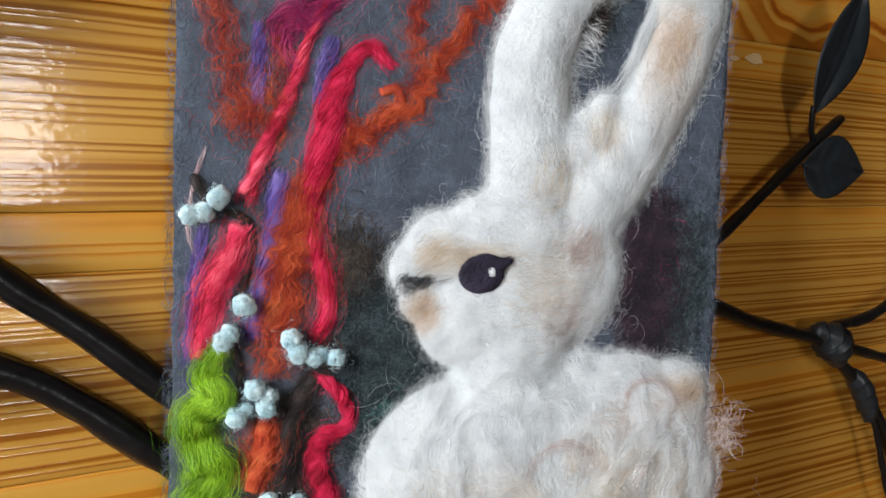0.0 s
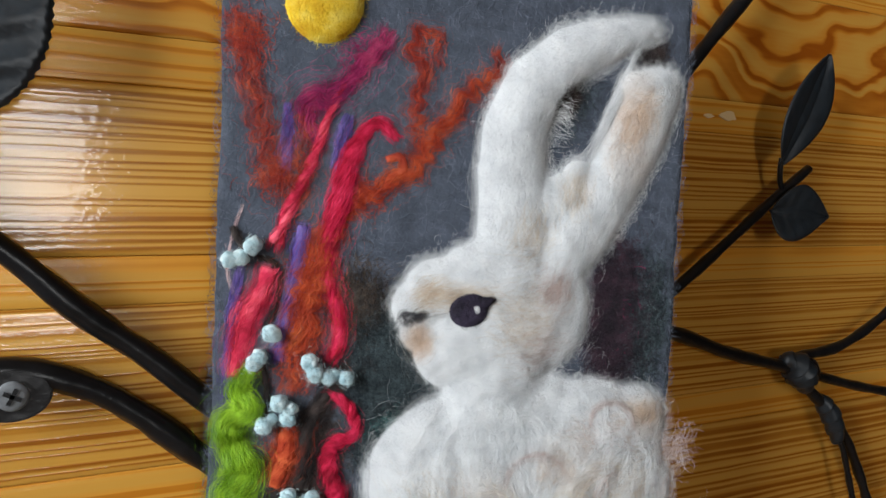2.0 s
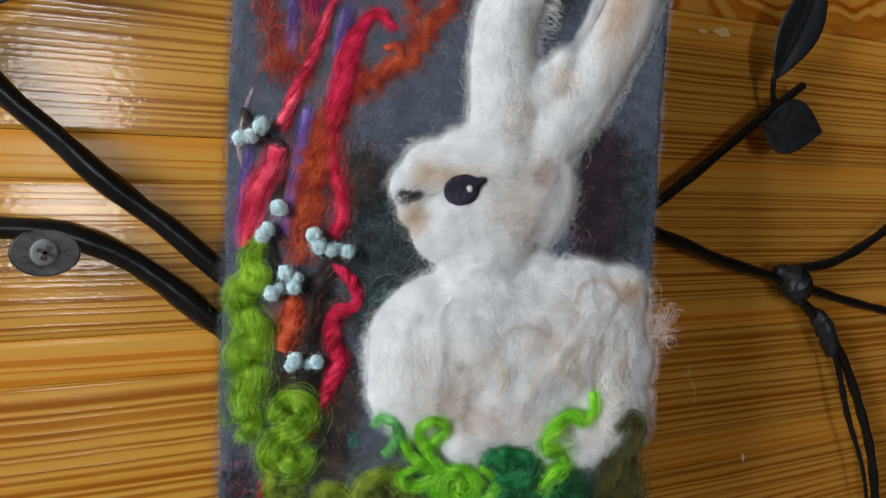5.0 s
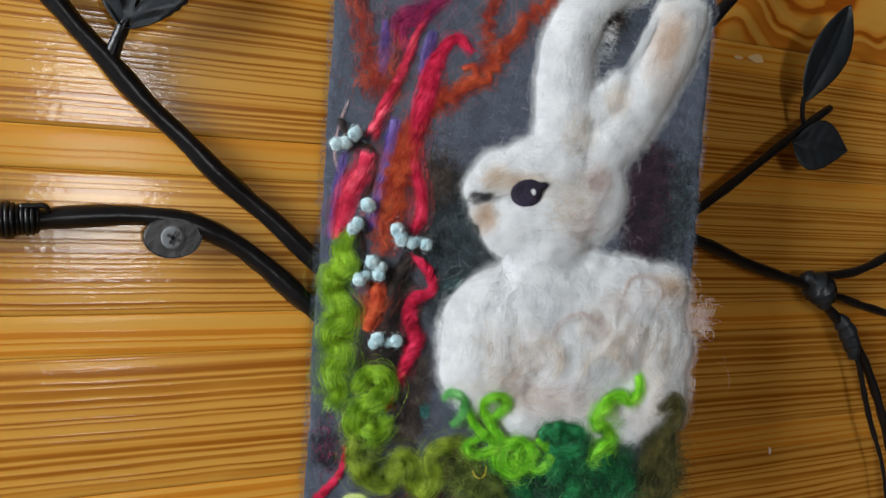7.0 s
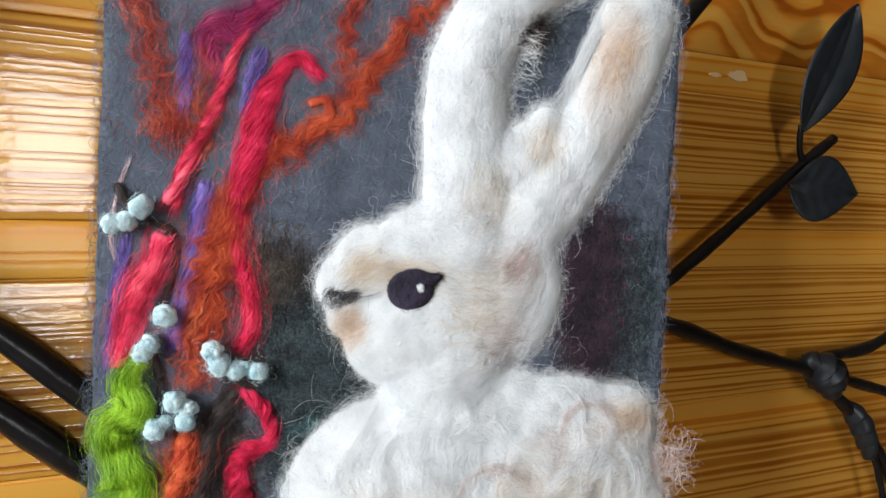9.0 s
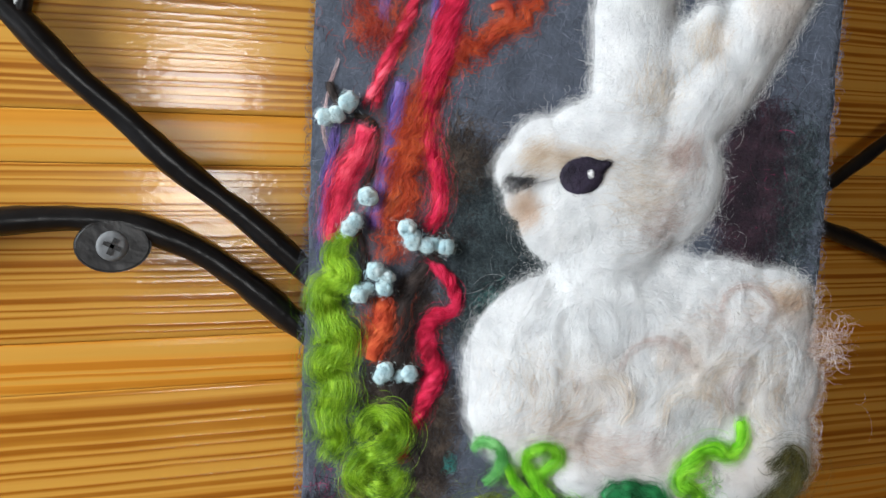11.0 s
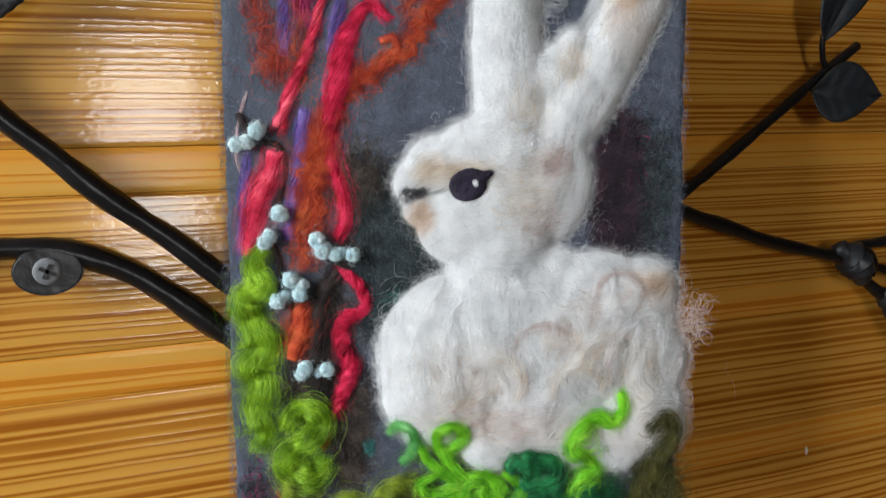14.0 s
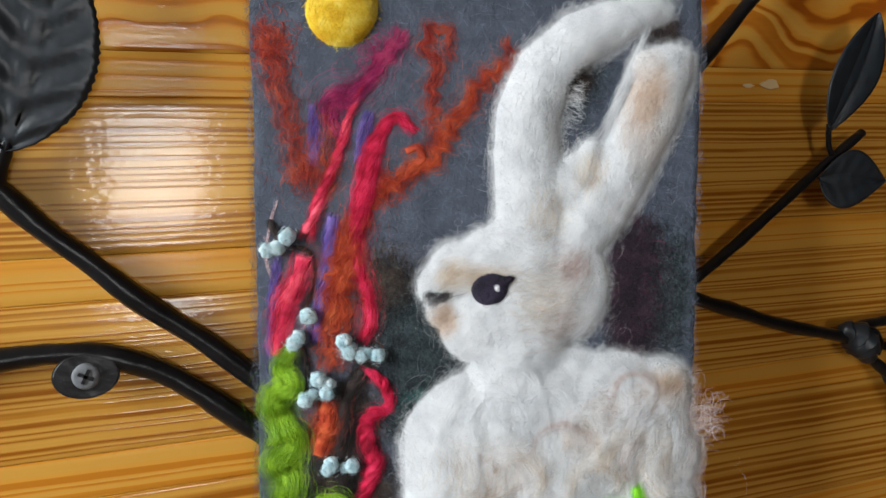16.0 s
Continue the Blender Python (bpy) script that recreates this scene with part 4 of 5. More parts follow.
strand("crimson_loop", [(19.6, -17.2, 1.2), (22.6, -18.6, 1.5), (25.8, -22, 1.5), (28, -27.9, 1.2), (26, -30.8, 1.3), (21.5, -32.4, 1.9), (19.6, -36.5, 2.0), (20.3, -42.3, 2.1), (22.7, -48.2, 2.4), (20.8, -55.3, 2.2), (17.4, -65, 1.4)], CRIMSON, "twisted crimson wool strand", 300, twist=0.5, rise=0.75, ply=8.0)
strand("crimson_tip", [(15.8, -70, 1.2), (14.8, -73.6, 1.6), (12.6, -75.5, 1.1)], CRIMSON, "crimson wool tip", 40)
strand("crimson_tail", [(-1.0, -92, 0.8), (-2.4, -101, 1.2), (-8.2, -109, 1.3), (-13.6, -115.2, 1.5), (-15.6, -121, 1.7), (-15, -126, 1.6)], CRIMSON, "crimson wool tail hanging over the felt edge", 160, twist=0.6, ply=7.0)
strand("crimson_thread", [(17.6, 32, 0.7), (17.0, 19.9, 0.9), (20.6, 8.6, 1.2), (21.5, -0.9, 1.3), (19.6, -5.6, 1.0)], CRIMSON, "twisted crimson wool thread", 90, twist=0.7, rise=0.7, ply=5.0)
for points, mat, label in (([(48.2, -97.4), (49.3, -99.6), (51.3, -100.4), (53, -98.9), (53.5, -95.7)], YELLOW, "loose golden thread"), ([(94.6, -113.9), (96.4, -112.6), (98.5, -112.8), (99.2, -111.4), (98.8, -109.6)], CRIMSON, "loose red thread"), ([(58.3, -114.9), (58.6, -117.4), (60, -119.1), (61.4, -119.2), (62, -118)], CRIMSON, "loose red thread")):
    strand("loose_thread", [(x, z, 0.14) for x, z in points], mat, label, 3, 0.10, 0.3, 0.3, 0.8, True, lambda x, z: np.full(np.shape(x), 5.2))
strand("lilac_thread", [(-8.9, 38.9, 0.5), (-11.6, 29, 0.5), (-12.2, 19.3, 0.5), (-9.3, 10.7, 0.5)], LILAC, "pale lilac thread", 16, 0.12, rise=0.4, core=False)
strand("black_stem", [(-11.3, 33, 0.8), (-9.6, 29.5, 1.5), (-7, 26, 1.0)], BLACK, "black wool bud", 50)
strand("black_stem", [(-3.5, 24.2, 0.6), (0.8, 23, 0.9), (2.5, 20, 1.1), (2.2, 10.2, 1.0), (-0.8, 2.2, 0.9)], BLACK, "black wool stem", 60)
strand("black_stem", [(-1.0, -8.5, 1.2), (0.6, -16, 1.2), (0.8, -26, 1.2)], BLACK, "black wool stem", 60)
strand("black_stem", [(23, -8.5, 1.2), (18.3, -17.7, 2.0), (13.4, -28.1, 2.6), (12.0, -40, 2.8), (11.5, -52, 2.4), (15, -66, 2.0), (21, -80, 1.6)], BLACK, "black wool stem", 210, fuzz=0.4, waves=0.4)


def knot(x, z, r, spin):
    """A small French knot: loops of fluffy pale blue yarn wound over one another."""
    sets, c = [], np.array((x, -1.5 - 0.6 * r, z))
    for i in range(9):
        a1, a2 = spin + 2.4 * i, rng.uniform(-0.9, 0.9)
        e1 = np.array((math.cos(a1), 0.25 * math.sin(3 * a1), math.sin(a1)))
        e1 /= np.linalg.norm(e1)
        e2 = np.cross(e1, (math.sin(a2), 0.4, math.cos(a2)))
        e2 /= np.linalg.norm(e2)
        t0, rad = rng.uniform(0, 6.3), r * rng.uniform(0.50, 0.72)
        p = [c + rad * (math.cos(t0 + t) * e1 + math.sin(t0 + t) * e2) * (1 + 0.12 * math.sin(3 * t + i)) for t in np.linspace(0, 4.4, 8)]
        g = r * rng.uniform(0.26, 0.36)
        sets.append(tube(np.c_[np.array(p), g * np.array((0.6, 1, 0.9, 1.1, 0.95, 1.05, 1, 0.6))] * MM, sides=7, steps=22, dent=0.12))
    sets.append(flat_fibres(220, in_ellipse(x, z, r * 0.8, r * 0.8), 2.4, 0.06, lambda px, pz: 1.5 + 0.7 * r + 0.85 * r * np.sqrt(np.clip(1 - ((px - x) ** 2 + (pz - z) ** 2) / (1.1 * r) ** 2, 0.02, 1)), lift=0.35, curl=1.4))
    return part("knot", fibre_mesh("knot", sets), KNOT, picture, "pale blue yarn knot")


for k_, (x, z, r) in enumerate([(-5.2, 27.8, 2.9), (-11.6, 23.2, 2.6), (-8.6, 23.8, 2.6), (1.3, 1.2, 3.0), (-2.0, -5.6, 2.6), (-3.6, -7.6, 2.6), (13.0, -6.9, 2.9), (14.6, -10.4, 3.0), (18.6, -11.6, 2.6), (20.6, -11.0, 2.0), (24.2, -11.7, 2.6), (4.3, -19.5, 3.0), (7.6, -21.2, 2.4), (7.2, -24.4, 2.6), (0.2, -26.6, 2.8), (2.4, -24.8, 1.8), (8.4, -48.6, 2.8), (7.0, -50.6, 2.0), (15.4, -49.1, 2.7), (12.8, -49.8, 1.7)]):
    knot(x, z, r, 0.7 * k_)

# moon
moon_top = lambda x, z: 0.95 + dome(x, z, [(12.9, 100.5, 11.8)], 0.25, 2.6)
pad("moon", [(12.7, 100.2, 11.2), (13.1, 101, 11.3)], YELLOW, ground, 2.6, "round yellow felted moon", 2600, 4.0)
patch("moon_blush", ORANGE, [(70, 9, 93, 4, 3, 0)], "orange wisps on the moon", 3.0, 0.1, 3.0)

# letter
strand("letter_e", [(0, -117.6, 1.0), (6, -116.4, 1.1), (9, -113.6, 1.2), (6.5, -110.8, 1.2), (1.5, -111.3, 1.3), (-2.2, -116, 1.5), (-1.2, -121, 1.5), (4, -122.2, 1.3), (11.5, -120.4, 1.0)], LETTER, "pale lime wool letter e", 140, 0.14, 0.3, 0.1, 0.4)

# curly greenery
strand("green_lock", [(-5.1, -10, 1.6), (-7.8, -16.6, 2.9), (-4.6, -21.5, 3.2), (-10.2, -26.5, 3.7), (-8.5, -34, 4.0), (-5.4, -41, 4.4), (-8.4, -48, 4.0), (-6, -54.5, 4.0), (-7.6, -62.8, 3.2), (-5.2, -70, 2.7), (-7.5, -74.9, 1.8)], LIME, "curly leaf-green wool lock", 420, twist=0.12, rise=0.5, waves=0.3, crimp=0.55)
strand("green_lock", [(2.0, -68.5, 2.2), (4.5, -63.5, 2.8), (10.5, -63, 3.0), (13, -68, 3.0), (8.5, -73, 3.4), (2.6, -78, 3.4), (3.5, -84, 3.8), (11, -84, 3.6), (13.5, -79, 2.6)], LIME, "curly leaf-green wool lock", 420, twist=0.12, rise=0.5, waves=0.3, crimp=0.5)
strand("green_lock", [(3, -88, 2.6), (3.0, -95, 3.2), (7.5, -102, 3.6), (14.5, -104.6, 2.8), (18, -99.5, 2.6), (20.5, -94.5, 2.4), (24.5, -97, 2.3), (26, -104, 2.3), (30.5, -107.2, 2.2), (34.2, -102.5, 2.2), (32, -95, 2.2), (36, -90, 2.1), (43.5, -89, 1.8)], YELLOWGREEN, "wavy yellow-green wool lock", 480, twist=0.1, rise=0.5, waves=0.3, crimp=0.4)
patch("moss_patch", MOSS, [(900, 6, -94, 6, 9, 0), (1100, 42, -98, 8, 12, 0), (500, 55, -108, 7, 8, 0)], "moss-green wool", 5, 0.13, 1.4)
patch("olive_patch", OLIVE, [(900, 43, -96, 8, 9, 0), (1700, 124, -96, 8, 20, 0), (700, 124, -76, 5, 9, 0)], "olive-brown wool", 6, 0.13, 2.4)
patch("emerald_patch", EMERALD, [(2600, 92, -104, 24, 13, 0), (1500, 102, -96, 14, 9, 0), (800, 72, -106, 10, 10, 0)], "emerald wool", 6, 0.12, 3.2)
high = lambda x, z: np.maximum(relief(x, z), 2.6)
strand("emerald_lump", [(74, -83.5, 3.2), (79, -80.5, 4.0), (86, -80.5, 4.0), (89.5, -85, 3.4), (84, -89, 3.4), (78, -88.5, 3.0)], SEA_GREEN, "emerald wool tuft", 320, twist=0.3, base=high, rise=0.6, fuzz=0.3, wiggle=0.5)
for pts in ([(74, -98, 2.4), (82, -97, 2.8), (88, -101, 2.8), (90, -108, 2.6), (84, -112, 2.4), (78, -108, 2.4)], [(96, -94, 2.2), (104, -96, 2.6), (110, -101, 2.6), (106, -108, 2.4)], [(66, -104, 2.2), (72, -110, 2.4), (80, -116, 2.2), (92, -116, 2.0)], [(98, -112, 2.0), (108, -114, 2.2), (116, -110, 2.0)]):
    strand("emerald_curl", pts, SEA_GREEN, "curled emerald wool lock", 170, twist=0.3, base=high, rise=0.7, core=False, fuzz=0.4, wiggle=0.8)
CURLS = [
    (MINT, [(35, -70.5, 0.9), (38, -68, 1.3), (42, -69, 1.5), (43.6, -73.1, 1.5), (42.2, -77.4, 1.5), (39, -80.4, 1.2)]),
    (BRIGHT, [(61, -87, 1.3), (56.7, -83, 1.6), (53.8, -79.2, 1.6), (51.2, -74.6, 1.4), (51.3, -70, 1.4), (55.5, -67.4, 1.5), (59.4, -70.2, 1.5), (57.6, -74.8, 1.5), (53.5, -78, 1.3)]),
    (BRIGHT, [(44.4, -73.5, 0.8), (47.5, -79.8, 1.2), (51.8, -83.6, 1.4), (57.5, -88, 1.4), (52, -91.5, 1.3), (47, -91.5, 1.3), (45.9, -88, 1.2), (50, -85.6, 1.2)]),
    (BRIGHT, [(64.7, -91.5, 1.0), (67, -90, 1.3), (66, -94.5, 1.4), (61.5, -94.5, 1.5), (60, -89.5, 1.5), (64.5, -86, 1.6), (70.2, -88.5, 1.6), (70.5, -95.5, 1.6), (64.5, -99, 1.6), (58, -96.5, 1.5), (56.5, -91, 1.4)]),
    (BRIGHT, [(73, -85, 1.0), (78, -88.5, 1.4), (78.5, -93.5, 1.5), (74, -97.4, 1.6), (71, -93, 1.3), (74, -90, 1.1)]),
    (BRIGHT, [(111, -57.5, 1.4), (111.5, -63.5, 1.9), (108.5, -67.2, 1.9), (103, -65.6, 1.9), (97, -70, 2.0), (95, -76, 2.0), (99.5, -79.4, 2.0), (103, -83.5, 1.9), (98, -88.4, 1.7), (95.6, -94, 1.2)]),
]
for mat, pts in CURLS:
    strand("green_curl", [(x, z, 1.1 * r) for x, z, r in pts], mat, "glossy green curled wool lock", 210, 0.12, 0.25, 0.24, 0.7, True, high, 0.0, 0.3, 0.15)
def tangle(name, mat, label, n, cx, cz, rx, rz, size, up, low=2.5, most=6.5):
    """Loose curled fibres heaped over a place."""
    xz = in_ellipse(cx, cz, rx, rz)(n)
    t = np.linspace(0, 1, 9)
    a0, bend, r = rng.uniform(0, 6.28, n), rng.choice((-1, 1), n) * rng.uniform(low, most, n), size * rng.uniform(0.5, 1.3, n)
    a = a0[:, None] + bend[:, None] * t
    mid_ = a0 + bend / 2
    x, z = xz[:, :1] + r[:, None] * (np.cos(a) - np.cos(mid_)[:, None]), xz[:, 1:] + r[:, None] * (np.sin(a) - np.sin(mid_)[:, None])
    lift = rng.uniform(0.1, 1, n)[:, None] ** 1.5 * up + 0.4 * np.sin(a * 1.7)
    y = -(high(x, z) - 0.8 + np.maximum(lift, 0))
    v = ribbons(np.stack([x, y, z], 2) * MM, 0.12 * MM * rng.uniform(0.6, 1.3, n))
    return tagged(part(name, fibre_mesh(name, [v]), mat, picture, label), kind="stuff")


tangle("frizzy_wisp", PINKISH, "thin frizzy wisp sticking out", 95, 135.5, -34, 4.6, 6.0, 3.4, 1.5, 2.6, 6.0)
tangle("frizzy_wisp", OLIVE, "thin olive frizz over the felt edge", 160, 132, -98, 3.5, 16, 3.2, 1.5)
tangle("emerald_tangle", EMERALD, "tangled emerald wool curls", 1700, 92, -103, 20, 12, 5.0, 3.0, 0.6, 2.2)
tangle("teal_tangle", DARK_TEAL, "tangled dark teal wool curls", 260, 80, -106, 10, 8, 4.0, 2.5, 0.6, 2.4)
tangle("green_tangle", BRIGHT, "tangled bright green wool curls", 120, 64, -94, 10, 9, 3.0, 3.0)
tangle("green_tangle", BRIGHT, "tangled bright green wool curls", 140, 100, -80, 7, 12, 2.4, 3.0)
tangle("green_tangle", LIME, "tangled leaf-green wool curls", 80, 4, -72, 9, 16, 4.4, 2.5, 0.8, 3.0)
tangle("green_tangle", MINT, "tangled mint green wool curls", 70, 84, -103, 16, 9, 3.6, 3.5, 0.8, 3.0)
tangle("moss_tangle", MOSS, "tangled moss-green wool curls", 420, 46, -100, 8, 9, 4.4, 2.5, 0.8, 3.0)
tangle("moss_tangle", MOSS, "tangled moss-green wool curls", 260, 6, -92, 6, 9, 3.0, 2.0)
tangle("olive_tangle", OLIVE, "tangled olive wool curls", 900, 125, -94, 6.5, 18, 5.0, 3.0, 0.8, 3.0)
strand("moss_lock", [(57, -99, 2.0), (59, -106, 2.4), (61, -113, 1.6)], MOSS, "loose moss-green wool lock", 120, twist=0.2, base=high, rise=0.4, core=False, fuzz=0.5, wiggle=0.6)
strand("moss_lock", [(51, -99, 1.8), (50, -107, 2.2), (54, -114, 1.4)], MOSS, "loose moss-green wool lock", 120, twist=0.2, base=high, rise=0.4, core=False, fuzz=0.5, wiggle=0.6)
strand("olive_lock", [(121, -70, 2.2), (126, -66, 2.2), (129, -72, 2.4), (124, -80, 3.2), (121, -90, 3.6), (119, -100, 3.0), (118, -108, 2.2)], OLIVE, "olive-brown wool lock", 240, twist=0.15, base=high, rise=0.5, waves=0.3, core=False, fuzz=0.4)
strand("olive_lock", [(126, -84, 2.4), (128, -94, 3.0), (127, -104, 3.0), (124, -114, 2.0)], OLIVE, "olive-brown wool lock", 160, twist=0.15, base=high, rise=0.4, waves=0.3, core=False, fuzz=0.4)

# ---- wrought iron branches on the wall ----
tree = tagged(new("iron_branch_ornament"), "black wrought iron branches with leaves screwed to pine", "wall ornament")
tree.matrix_world = Matrix.Translation((0, 0, 1.5))


def bar(points, name="branch", steps=60, sides=12, mat=IRON, label="", dent=0.08):
    """points: (x, out from the wall, z, radius) in mm."""
    v, f = tube([(x * MM, -y * MM, z * MM, r * MM) for x, y, z, r in points], sides=sides, steps=steps, dent=dent)
    return part(name, mesh_of(name, v, f), mat, tree, label)


bar([(-150, 5, 106, 3.6), (-124, 5, 75, 3.7), (-108, 5, 56.3, 3.6), (-96, 5, 44.6, 3.6), (-83, 5, 31.2, 3.6), (-68, 5, 18.6, 3.6), (-56, 5, 7.6, 3.6), (-40, 4.6, -4, 3.6), (-29, 4.2, -13, 3.6), (-18.6, 4.1, -22, 3.6), (10, 5, -45, 3.6), (45, 8, -80, 3.8), (62, 8, -150, 4.2)])
bar([(-190, 5, -22, 3.4), (-144, 5, -16.5, 3.4), (-132, 5, -14, 3.5), (-113, 5, -11, 3.5), (-99, 5, -9.0, 3.6), (-86, 5, -7.9, 3.6), (-72, 5, -8.4, 3.6), (-61, 5, -11.2, 3.7), (-51, 4.8, -15.4, 3.8), (-40, 4.5, -22.6, 3.9), (-29.6, 4.3, -30.8, 3.9), (-18.6, 4.2, -40.2, 3.8), (10, 5, -64, 3.7), (50, 8, -105, 4), (62, 8, -160, 4.2)])
bar([(-180, 6, 20, 3.0), (-150, 6, 3, 3.0), (-134, 6, -6.2, 3.0), (-118, 5.5, -10.5, 2.6)])
bar([(-95, 5.5, 43, 2.4), (-92.8, 7, 50, 2.4), (-90, 9, 58, 1.9), (-86, 10, 68, 1.4)], "leaf_stem", 20)
bar([(62, 8, -150, 3.6), (90, 9, -60, 3.0), (120, 9.5, -20, 2.8), (146, 9.5, 0, 2.6), (166.6, 9.5, 13.6, 2.4), (192, 9.5, 31.4, 2.3), (218, 9.5, 50.4, 2.2), (231, 9.5, 59.5, 2.1), (243.5, 9.5, 68, 1.9)])
bar([(62, 8, -150, 3.6), (84, 9, -30, 3.2), (130, 9.5, 62, 3.2), (164.6, 9.5, 103, 3.1), (199.6, 9.5, 141.8, 3.1), (225, 9.5, 170, 3.0)])
bar([(62, 8, -150, 3.6), (95, 9, -30, 3.2), (130, 9.5, 2, 3.0), (168.3, 9.5, -5.4, 2.9), (200, 9.5, -14.8, 2.8), (232.8, 9.5, -21.8, 2.7), (250, 9.5, -26, 2.7)])
bar([(240, 9, -21, 2.4), (250, 9.5, -18.4, 2.4), (276, 9.5, -14.8, 2.4), (304, 9.5, -3.2, 2.3), (345, 9.5, 22, 2.2), (420, 9.5, 75, 2.0)])
bar([(245, 9, -24, 2.2), (257, 9.5, -27.2, 2.2), (283, 9.5, -33.4, 2.2), (310, 9.5, -38.6, 2.2), (345, 9.5, -44, 2.1), (430, 9.5, -50, 2.0)])
bar([(246, 9, -26, 2.6), (255, 9.5, -34, 2.6), (266, 9.5, -42, 2.6), (279, 9.5, -53, 2.6), (291, 9.5, -67, 2.5), (304.5, 9.5, -88, 2.4), (318.5, 9.5, -116.5, 2.3), (328, 9.5, -150, 2.2)])
bar([(277, 11, -57, 1.5), (282, 12, -66, 1.4), (294, 12, -94, 1.5), (309, 12, -122, 1.1), (319, 11, -150, 1.0)], "thin_branch")


def winding(name, a, b, radius, turns, wire, label, taper=1.0):
    """Wire wound round a branch from a to b, (x, out, z) in mm."""
    a, b = np.array(a, float), np.array(b, float)
    axis = (b - a) / np.linalg.norm(b - a)
    side = np.cross(axis, (0, 1, 0))
    side /= np.linalg.norm(side)
    up = np.cross(axis, side)
    t = np.linspace(0, 1, turns * 14)
    r = radius * (1 + (taper - 1) * t) * (1 + 0.08 * np.sin(t * 17))
    ang = 2 * np.pi * turns * t
    p = a + t[:, None] * (b - a) + r[:, None] * (np.cos(ang)[:, None] * side + np.sin(ang)[:, None] * up)
    v, f = tube(np.c_[p[:, 0], -p[:, 1], p[:, 2], np.full(len(t), wire)] * MM, sides=6, steps=len(t) * 2)
    return part(name, mesh_of(name, v, f), IRON, tree, label)


winding("wire_winding", (-129.5, 5.5, -12.6), (-113.5, 5.2, -10.8), 6.0, 11, 0.8, "black wire wound round the branches", 0.70)
bar([(-119, 8.5, -7, 0.9), (-112, 8.5, -6.4, 0.9), (-110.5, 8, -8.3, 0.7)], "wire_end", 14, 6)


def binding(path, turns, label):
    """A lump of flat strip bound round a joint: a swelling whose surface rises in slanting overlapping turns. path: (x, out, z, radius) in mm."""
    steps, sides = 70, 24
    s = spline(path, steps)
    c, r = s[:, :3], s[:, 3]
    tan = np.gradient(c, axis=0)
    tan /= np.linalg.norm(tan, axis=1)[:, None]
    side = np.cross(tan, (0, 1, 0))
    side /= np.linalg.norm(side, axis=1)[:, None]
    up = np.cross(side, tan)
    verts, faces = [], []
    for i in range(steps):
        for j in range(sides):
            a = 2 * math.pi * j / sides
            ph = turns * i / steps + 0.28 * math.sin(a) + 0.12 * math.sin(2 * a + i * 0.05)
            q = r[i] * (0.90 + 0.20 * (ph % 1.0) + 0.10 * noise.noise((i * 0.08, math.cos(a), math.sin(a))))
            p = c[i] + q * (math.cos(a) * side[i] + math.sin(a) * up[i])
            verts.append((p[0] * MM, -p[1] * MM, p[2] * MM))
    for i in range(steps - 1):
        for j in range(sides):
            k = (j + 1) % sides
            faces.append((i * sides + j, (i + 1) * sides + j, (i + 1) * sides + k, i * sides + k))
    faces += [tuple(range(sides)), tuple(range((steps - 1) * sides, steps * sides))[::-1]]
    return part("binding", mesh_of("binding", verts, faces), LEAF_IRON, tree, label)


binding([(236, 9.5, -21, 2.6), (239.5, 10, -20.6, 4.6), (244.5, 10.5, -23, 6.8), (249, 10.5, -27.5, 7.0), (252, 10, -32, 4.6), (254, 9.5, -34, 2.8)], 5, "grey-black strip bound round the fork")
binding([(264.5, 9.5, -39.5, 2.8), (268, 10, -43, 4.2), (273, 10.5, -49, 4.6), (277, 10.5, -56, 4.0), (279, 10.5, -62, 2.4)], 4, "grey-black strip bound round the branch")
bar([(244, 14, -18, 0.8), (251, 15, -20, 0.8), (256, 14, -26, 0.7), (257, 12, -32, 0.6)], "wire_end", 24, 6)

# oval fixing tab with its cross-head screw
bm = bmesh.new()
bmesh.ops.create_cone(bm, cap_ends=True, segments=40, radius1=1, radius2=1, depth=1, matrix=Matrix.Rotation(radians(90), 4, "X"))
bmesh.ops.transform(bm, matrix=Matrix.Translation((-0.0717, -0.0078, -0.0147)) @ Matrix.Rotation(radians(-4), 4, "Y") @ Matrix.Diagonal((0.0098, 0.0022, 0.0074, 1)), verts=bm.verts)
bmesh.ops.bevel(bm, geom=[e for e in bm.edges if len(e.link_faces) == 2 and e.calc_face_angle() > 1], offset=0.0006, segments=3, affect="EDGES")
tab = part("fixing_tab", bm, IRON, tree, "flattened black oval fixing tab")
v, f = [], []
ring_r = ((0.0041, -0.0089), (0.0041, -0.0095), (0.0037, -0.0099), (0.0026, -0.0101))
for r, y in ring_r:
    v += [(-0.0717 + r * math.cos(a), y, -0.0147 + r * math.sin(a)) for a in np.linspace(0, 2 * np.pi, 28, endpoint=False)]
for i in range(3):
    f += [(i * 28 + j, i * 28 + (j + 1) % 28, (i + 1) * 28 + (j + 1) % 28, (i + 1) * 28 + j) for j in range(28)]
f.append(tuple(range(84, 112)))
screw = part("screw_head", mesh_of("screw_head", v, f), STEEL, tree, "dull steel cross-head screw")
for a in (25, 115):
    slot = box(0.0048, 0.0006, 0.0011)
    bmesh.ops.transform(slot, matrix=Matrix.Translation((-0.0717, -0.01015, -0.0147)) @ Matrix.Rotation(radians(a), 4, "Y"), verts=slot.verts)
    part("screw_slot", slot, IRON, screw, "dark recess of the cross slot")


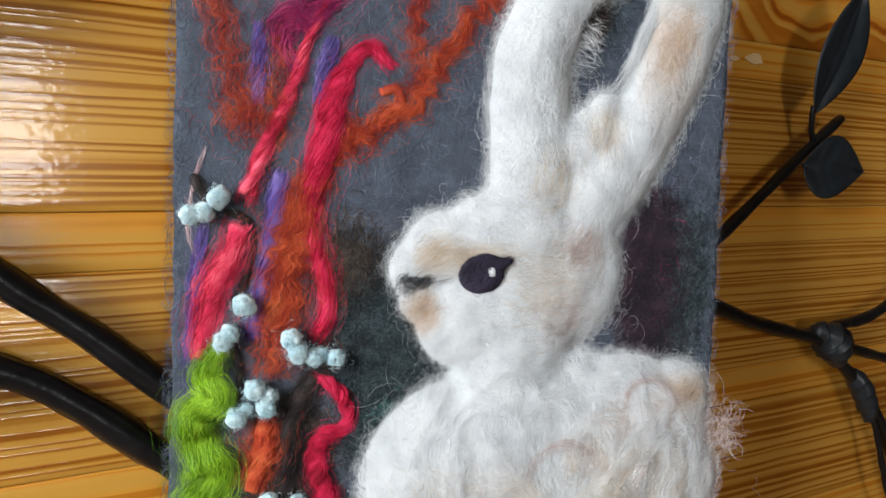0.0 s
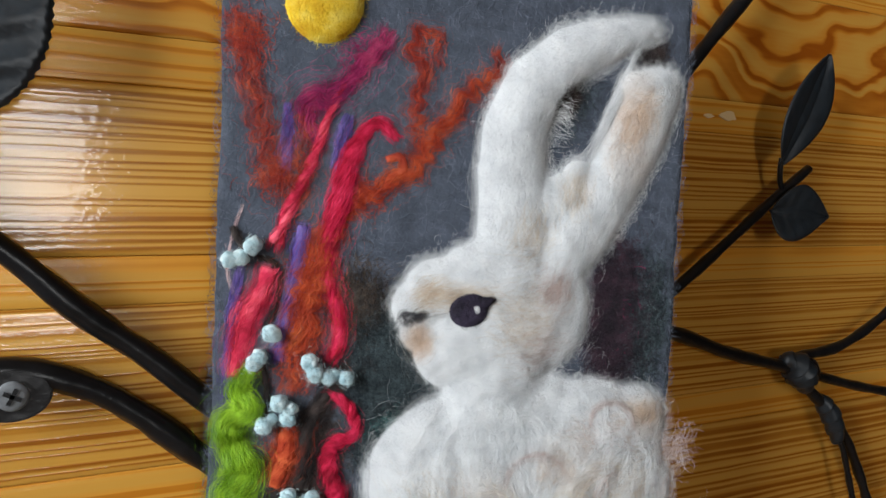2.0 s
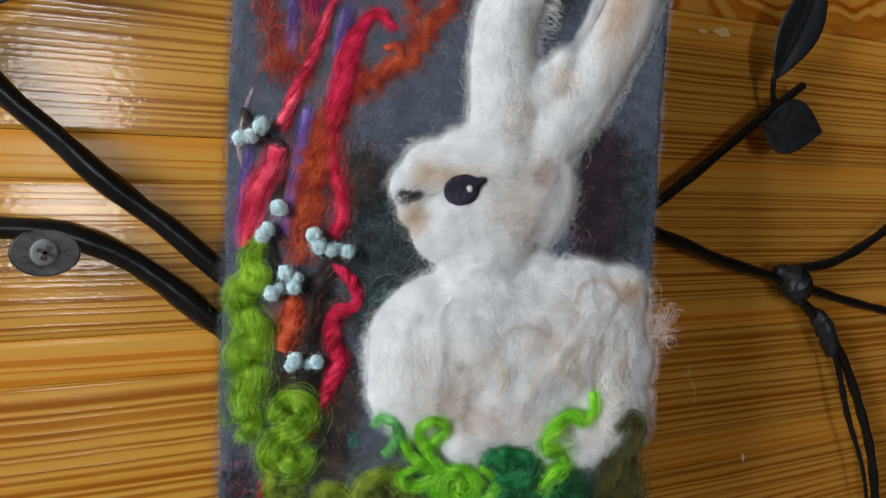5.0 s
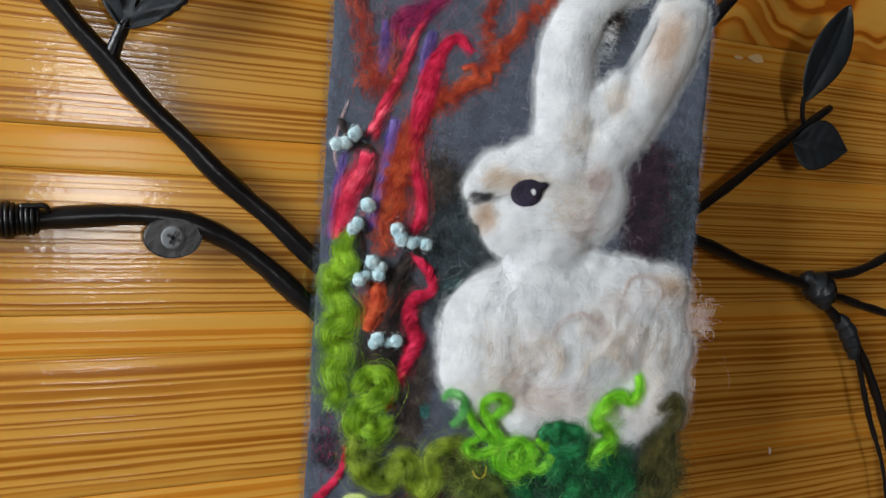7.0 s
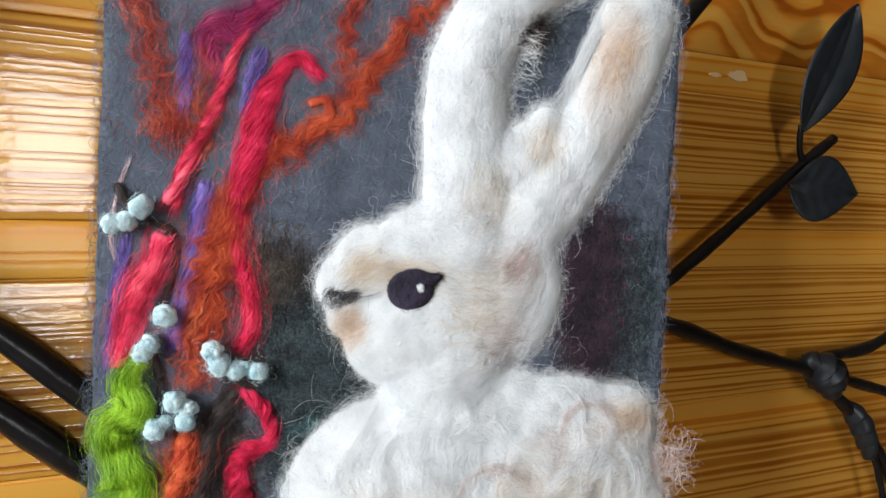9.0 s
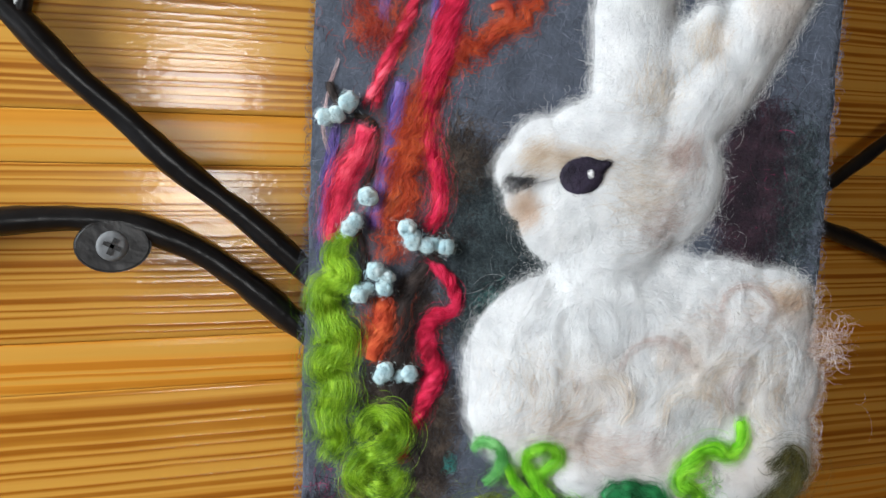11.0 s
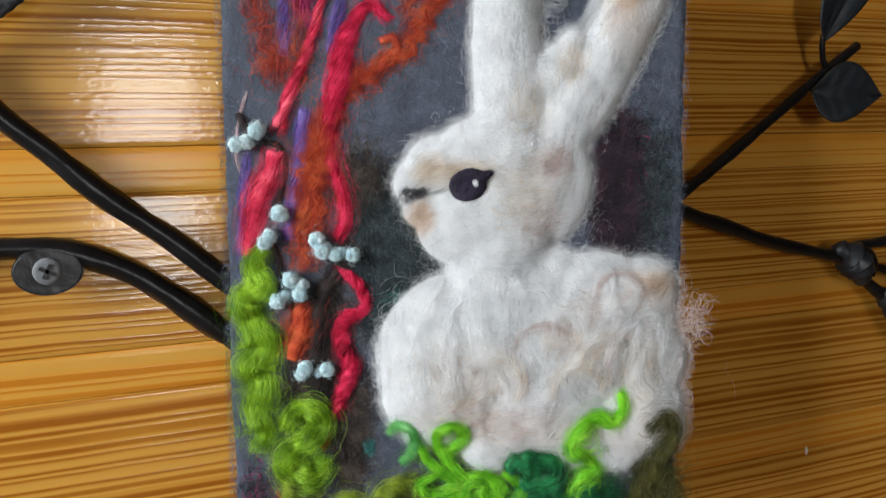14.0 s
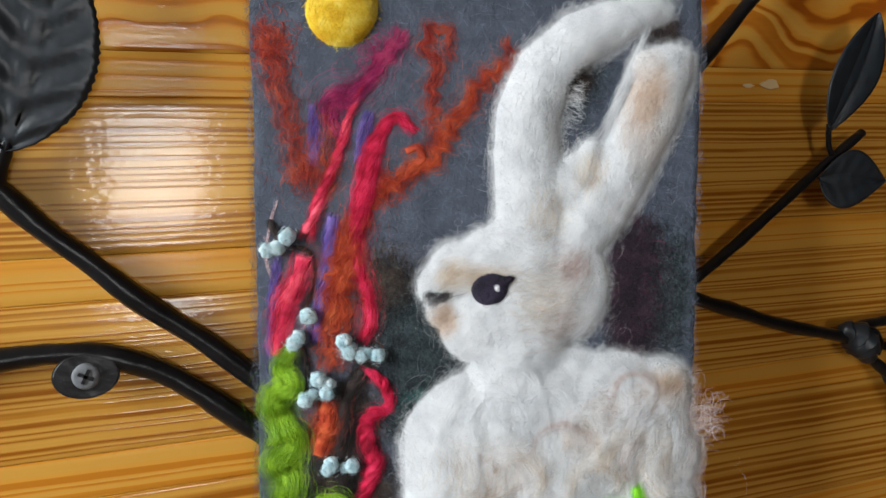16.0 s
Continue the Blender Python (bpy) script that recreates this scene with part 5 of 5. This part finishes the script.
def leaf(base, tip, half, mat=LEAF_IRON, bulge=0.35, serrated=0.0, fold=1.6, label="black sheet iron leaf", veins=0.3, skew=0.0, blunt=0.8):
    """A thin embossed leaf from base to tip, (x, out, z) in mm, folded along its midrib."""
    a, b = np.array(base, float), np.array(tip, float)
    axis = b - a
    length = np.linalg.norm(axis)
    axis /= length
    side = np.cross(axis, (0, 1, 0))
    side /= np.linalg.norm(side)
    nu, nv = 48, 17
    verts, faces = [], []
    for layer in (0, 1):
        for i in range(nu):
            u = i / (nu - 1)
            for j in range(nv):
                s = 2 * j / (nv - 1) - 1
                lean = bulge + (skew if s > 0 else -skew)
                w = half * (math.sin(math.pi * u ** (0.5 + lean)) ** blunt) * (1 + serrated * ((i * 1.0) % 2 - 0.5)) + 0.15
                vein = veins * math.sin(u * 34 - abs(s) * 6) * abs(s) ** 0.7 * (1 - abs(s)) * 2
                out = fold * abs(s) * (1 - 0.55 * abs(s)) + vein + (1.2 if abs(s) < 0.08 else 0) + 1.5 * math.sin(u * 3)
                p = a + axis * (length * u) + side * (s * w) + np.array((0, out + 0.4 * layer, 0))
                verts.append((p[0] * MM, -p[1] * MM, p[2] * MM))
    n = nu * nv
    for i in range(nu - 1):
        for j in range(nv - 1):
            q = i * nv + j
            faces += [(q, q + 1, q + nv + 1, q + nv), (n + q, n + q + nv, n + q + nv + 1, n + q + 1)]
    rim_ = [j for j in range(nv)] + [i * nv + nv - 1 for i in range(1, nu)] + [(nu - 1) * nv + j for j in range(nv - 2, -1, -1)] + [i * nv for i in range(nu - 2, 0, -1)]
    faces += [(p, n + p, n + q, q) for p, q in zip(rim_, rim_[1:] + rim_[:1])]
    return part("leaf", mesh_of("leaf", verts, faces), mat, tree, label)


leaf((-91, 9, 54), (-74, 14, 118), 18.6, serrated=0.035, fold=3.0, veins=1.3, label="large black iron leaf with toothed edge")
bar([(228, 9.5, 56, 1.2), (223.5, 10.5, 62, 1.2), (221.5, 12, 71, 1.1)], "leaf_stem", 12, 8)
leaf((221, 12, 68), (240.5, 16, 118), 11.9, bulge=0.5, skew=-0.16, fold=4.0, veins=0.15)
leaf((216.5, 11, 48), (251.5, 14, 46.5), 12.6, bulge=0.26, skew=0.14, fold=3.6, veins=0.15, blunt=1.05, label="short broad black sheet iron leaf")

# ---- small marks on the boards ----
def fleck(name, x, z, w, hgt, seed, mat, label):
    """A thin uneven flake lying on the boards."""
    n = 18
    ring_ = []
    for i in range(n):
        t = 2 * math.pi * i / n
        r = 0.75 + 0.45 * noise.noise((math.cos(t) * 1.5 + seed, math.sin(t) * 1.5, seed))
        ring_.append((x + w * r * math.cos(t), z + hgt * r * math.sin(t)))
    verts = [(p * MM, -0.0004, 1.5 + q * MM) for p, q in ring_] + [(p * MM, 0.0006, 1.5 + q * MM) for p, q in ring_]
    faces = [tuple(range(n))[::-1]] + [(i, (i + 1) % n, n + (i + 1) % n, n + i) for i in range(n)]
    part(name, mesh_of(name, verts, faces, False), mat, wall_north, label)


CHIP = plaster("bare_pale_wood", (0.72, 0.52, 0.27))
FLECK = plaster("white_paint", (0.8, 0.76, 0.7))
RED_INK = plaster("red_brown_mark", (0.22, 0.03, 0.03))
fleck("bare_chip", 200, 88, 6.5, 2.4, 1.0, CHIP, "pale bare chip in the lacquer")
fleck("bare_chip", 188, 87, 4.0, 1.0, 5.0, CHIP, "pale bare chip in the lacquer")
fleck("paint_fleck", 235, -113, 0.9, 2.3, 2.0, FLECK, "white paint fleck")
for k_, (x, z) in enumerate(((-137, -119), (-134, -121), (-129, -121), (-126, -122.5))):
    fleck("red_mark", x, z, 1.6, 0.8, 3.0 + k_, RED_INK, "small red-brown mark on the board")

# ---- boards of the wall ----
for k_ in range(-23, 17):
    for me, mat, zc, out, nm in ((None, None, 0.049 + k_ * PERIOD, 0.0, "board"), (strip_me, PINE_STRIP, 0.049 + BOARD / 2 + STRIP / 2 + k_ * PERIOD, 0.0002, "strip")):
        if me is None:
            me, mat = (flame_me, PINE_FLAME) if k_ in (1, 5, -6, 9, -12) else (wide_me, PINE_WIDE) if k_ in (-2, -3, 3, 7, -8, -15) else (board_me, PINE)
        if not me.materials:
            me.materials.append(mat)
        ob = new(nm, me)
        ob.parent = wall_north
        ob.matrix_basis = clad @ Matrix.Translation((0.07 * math.sin(k_ * 3.3), out, zc))
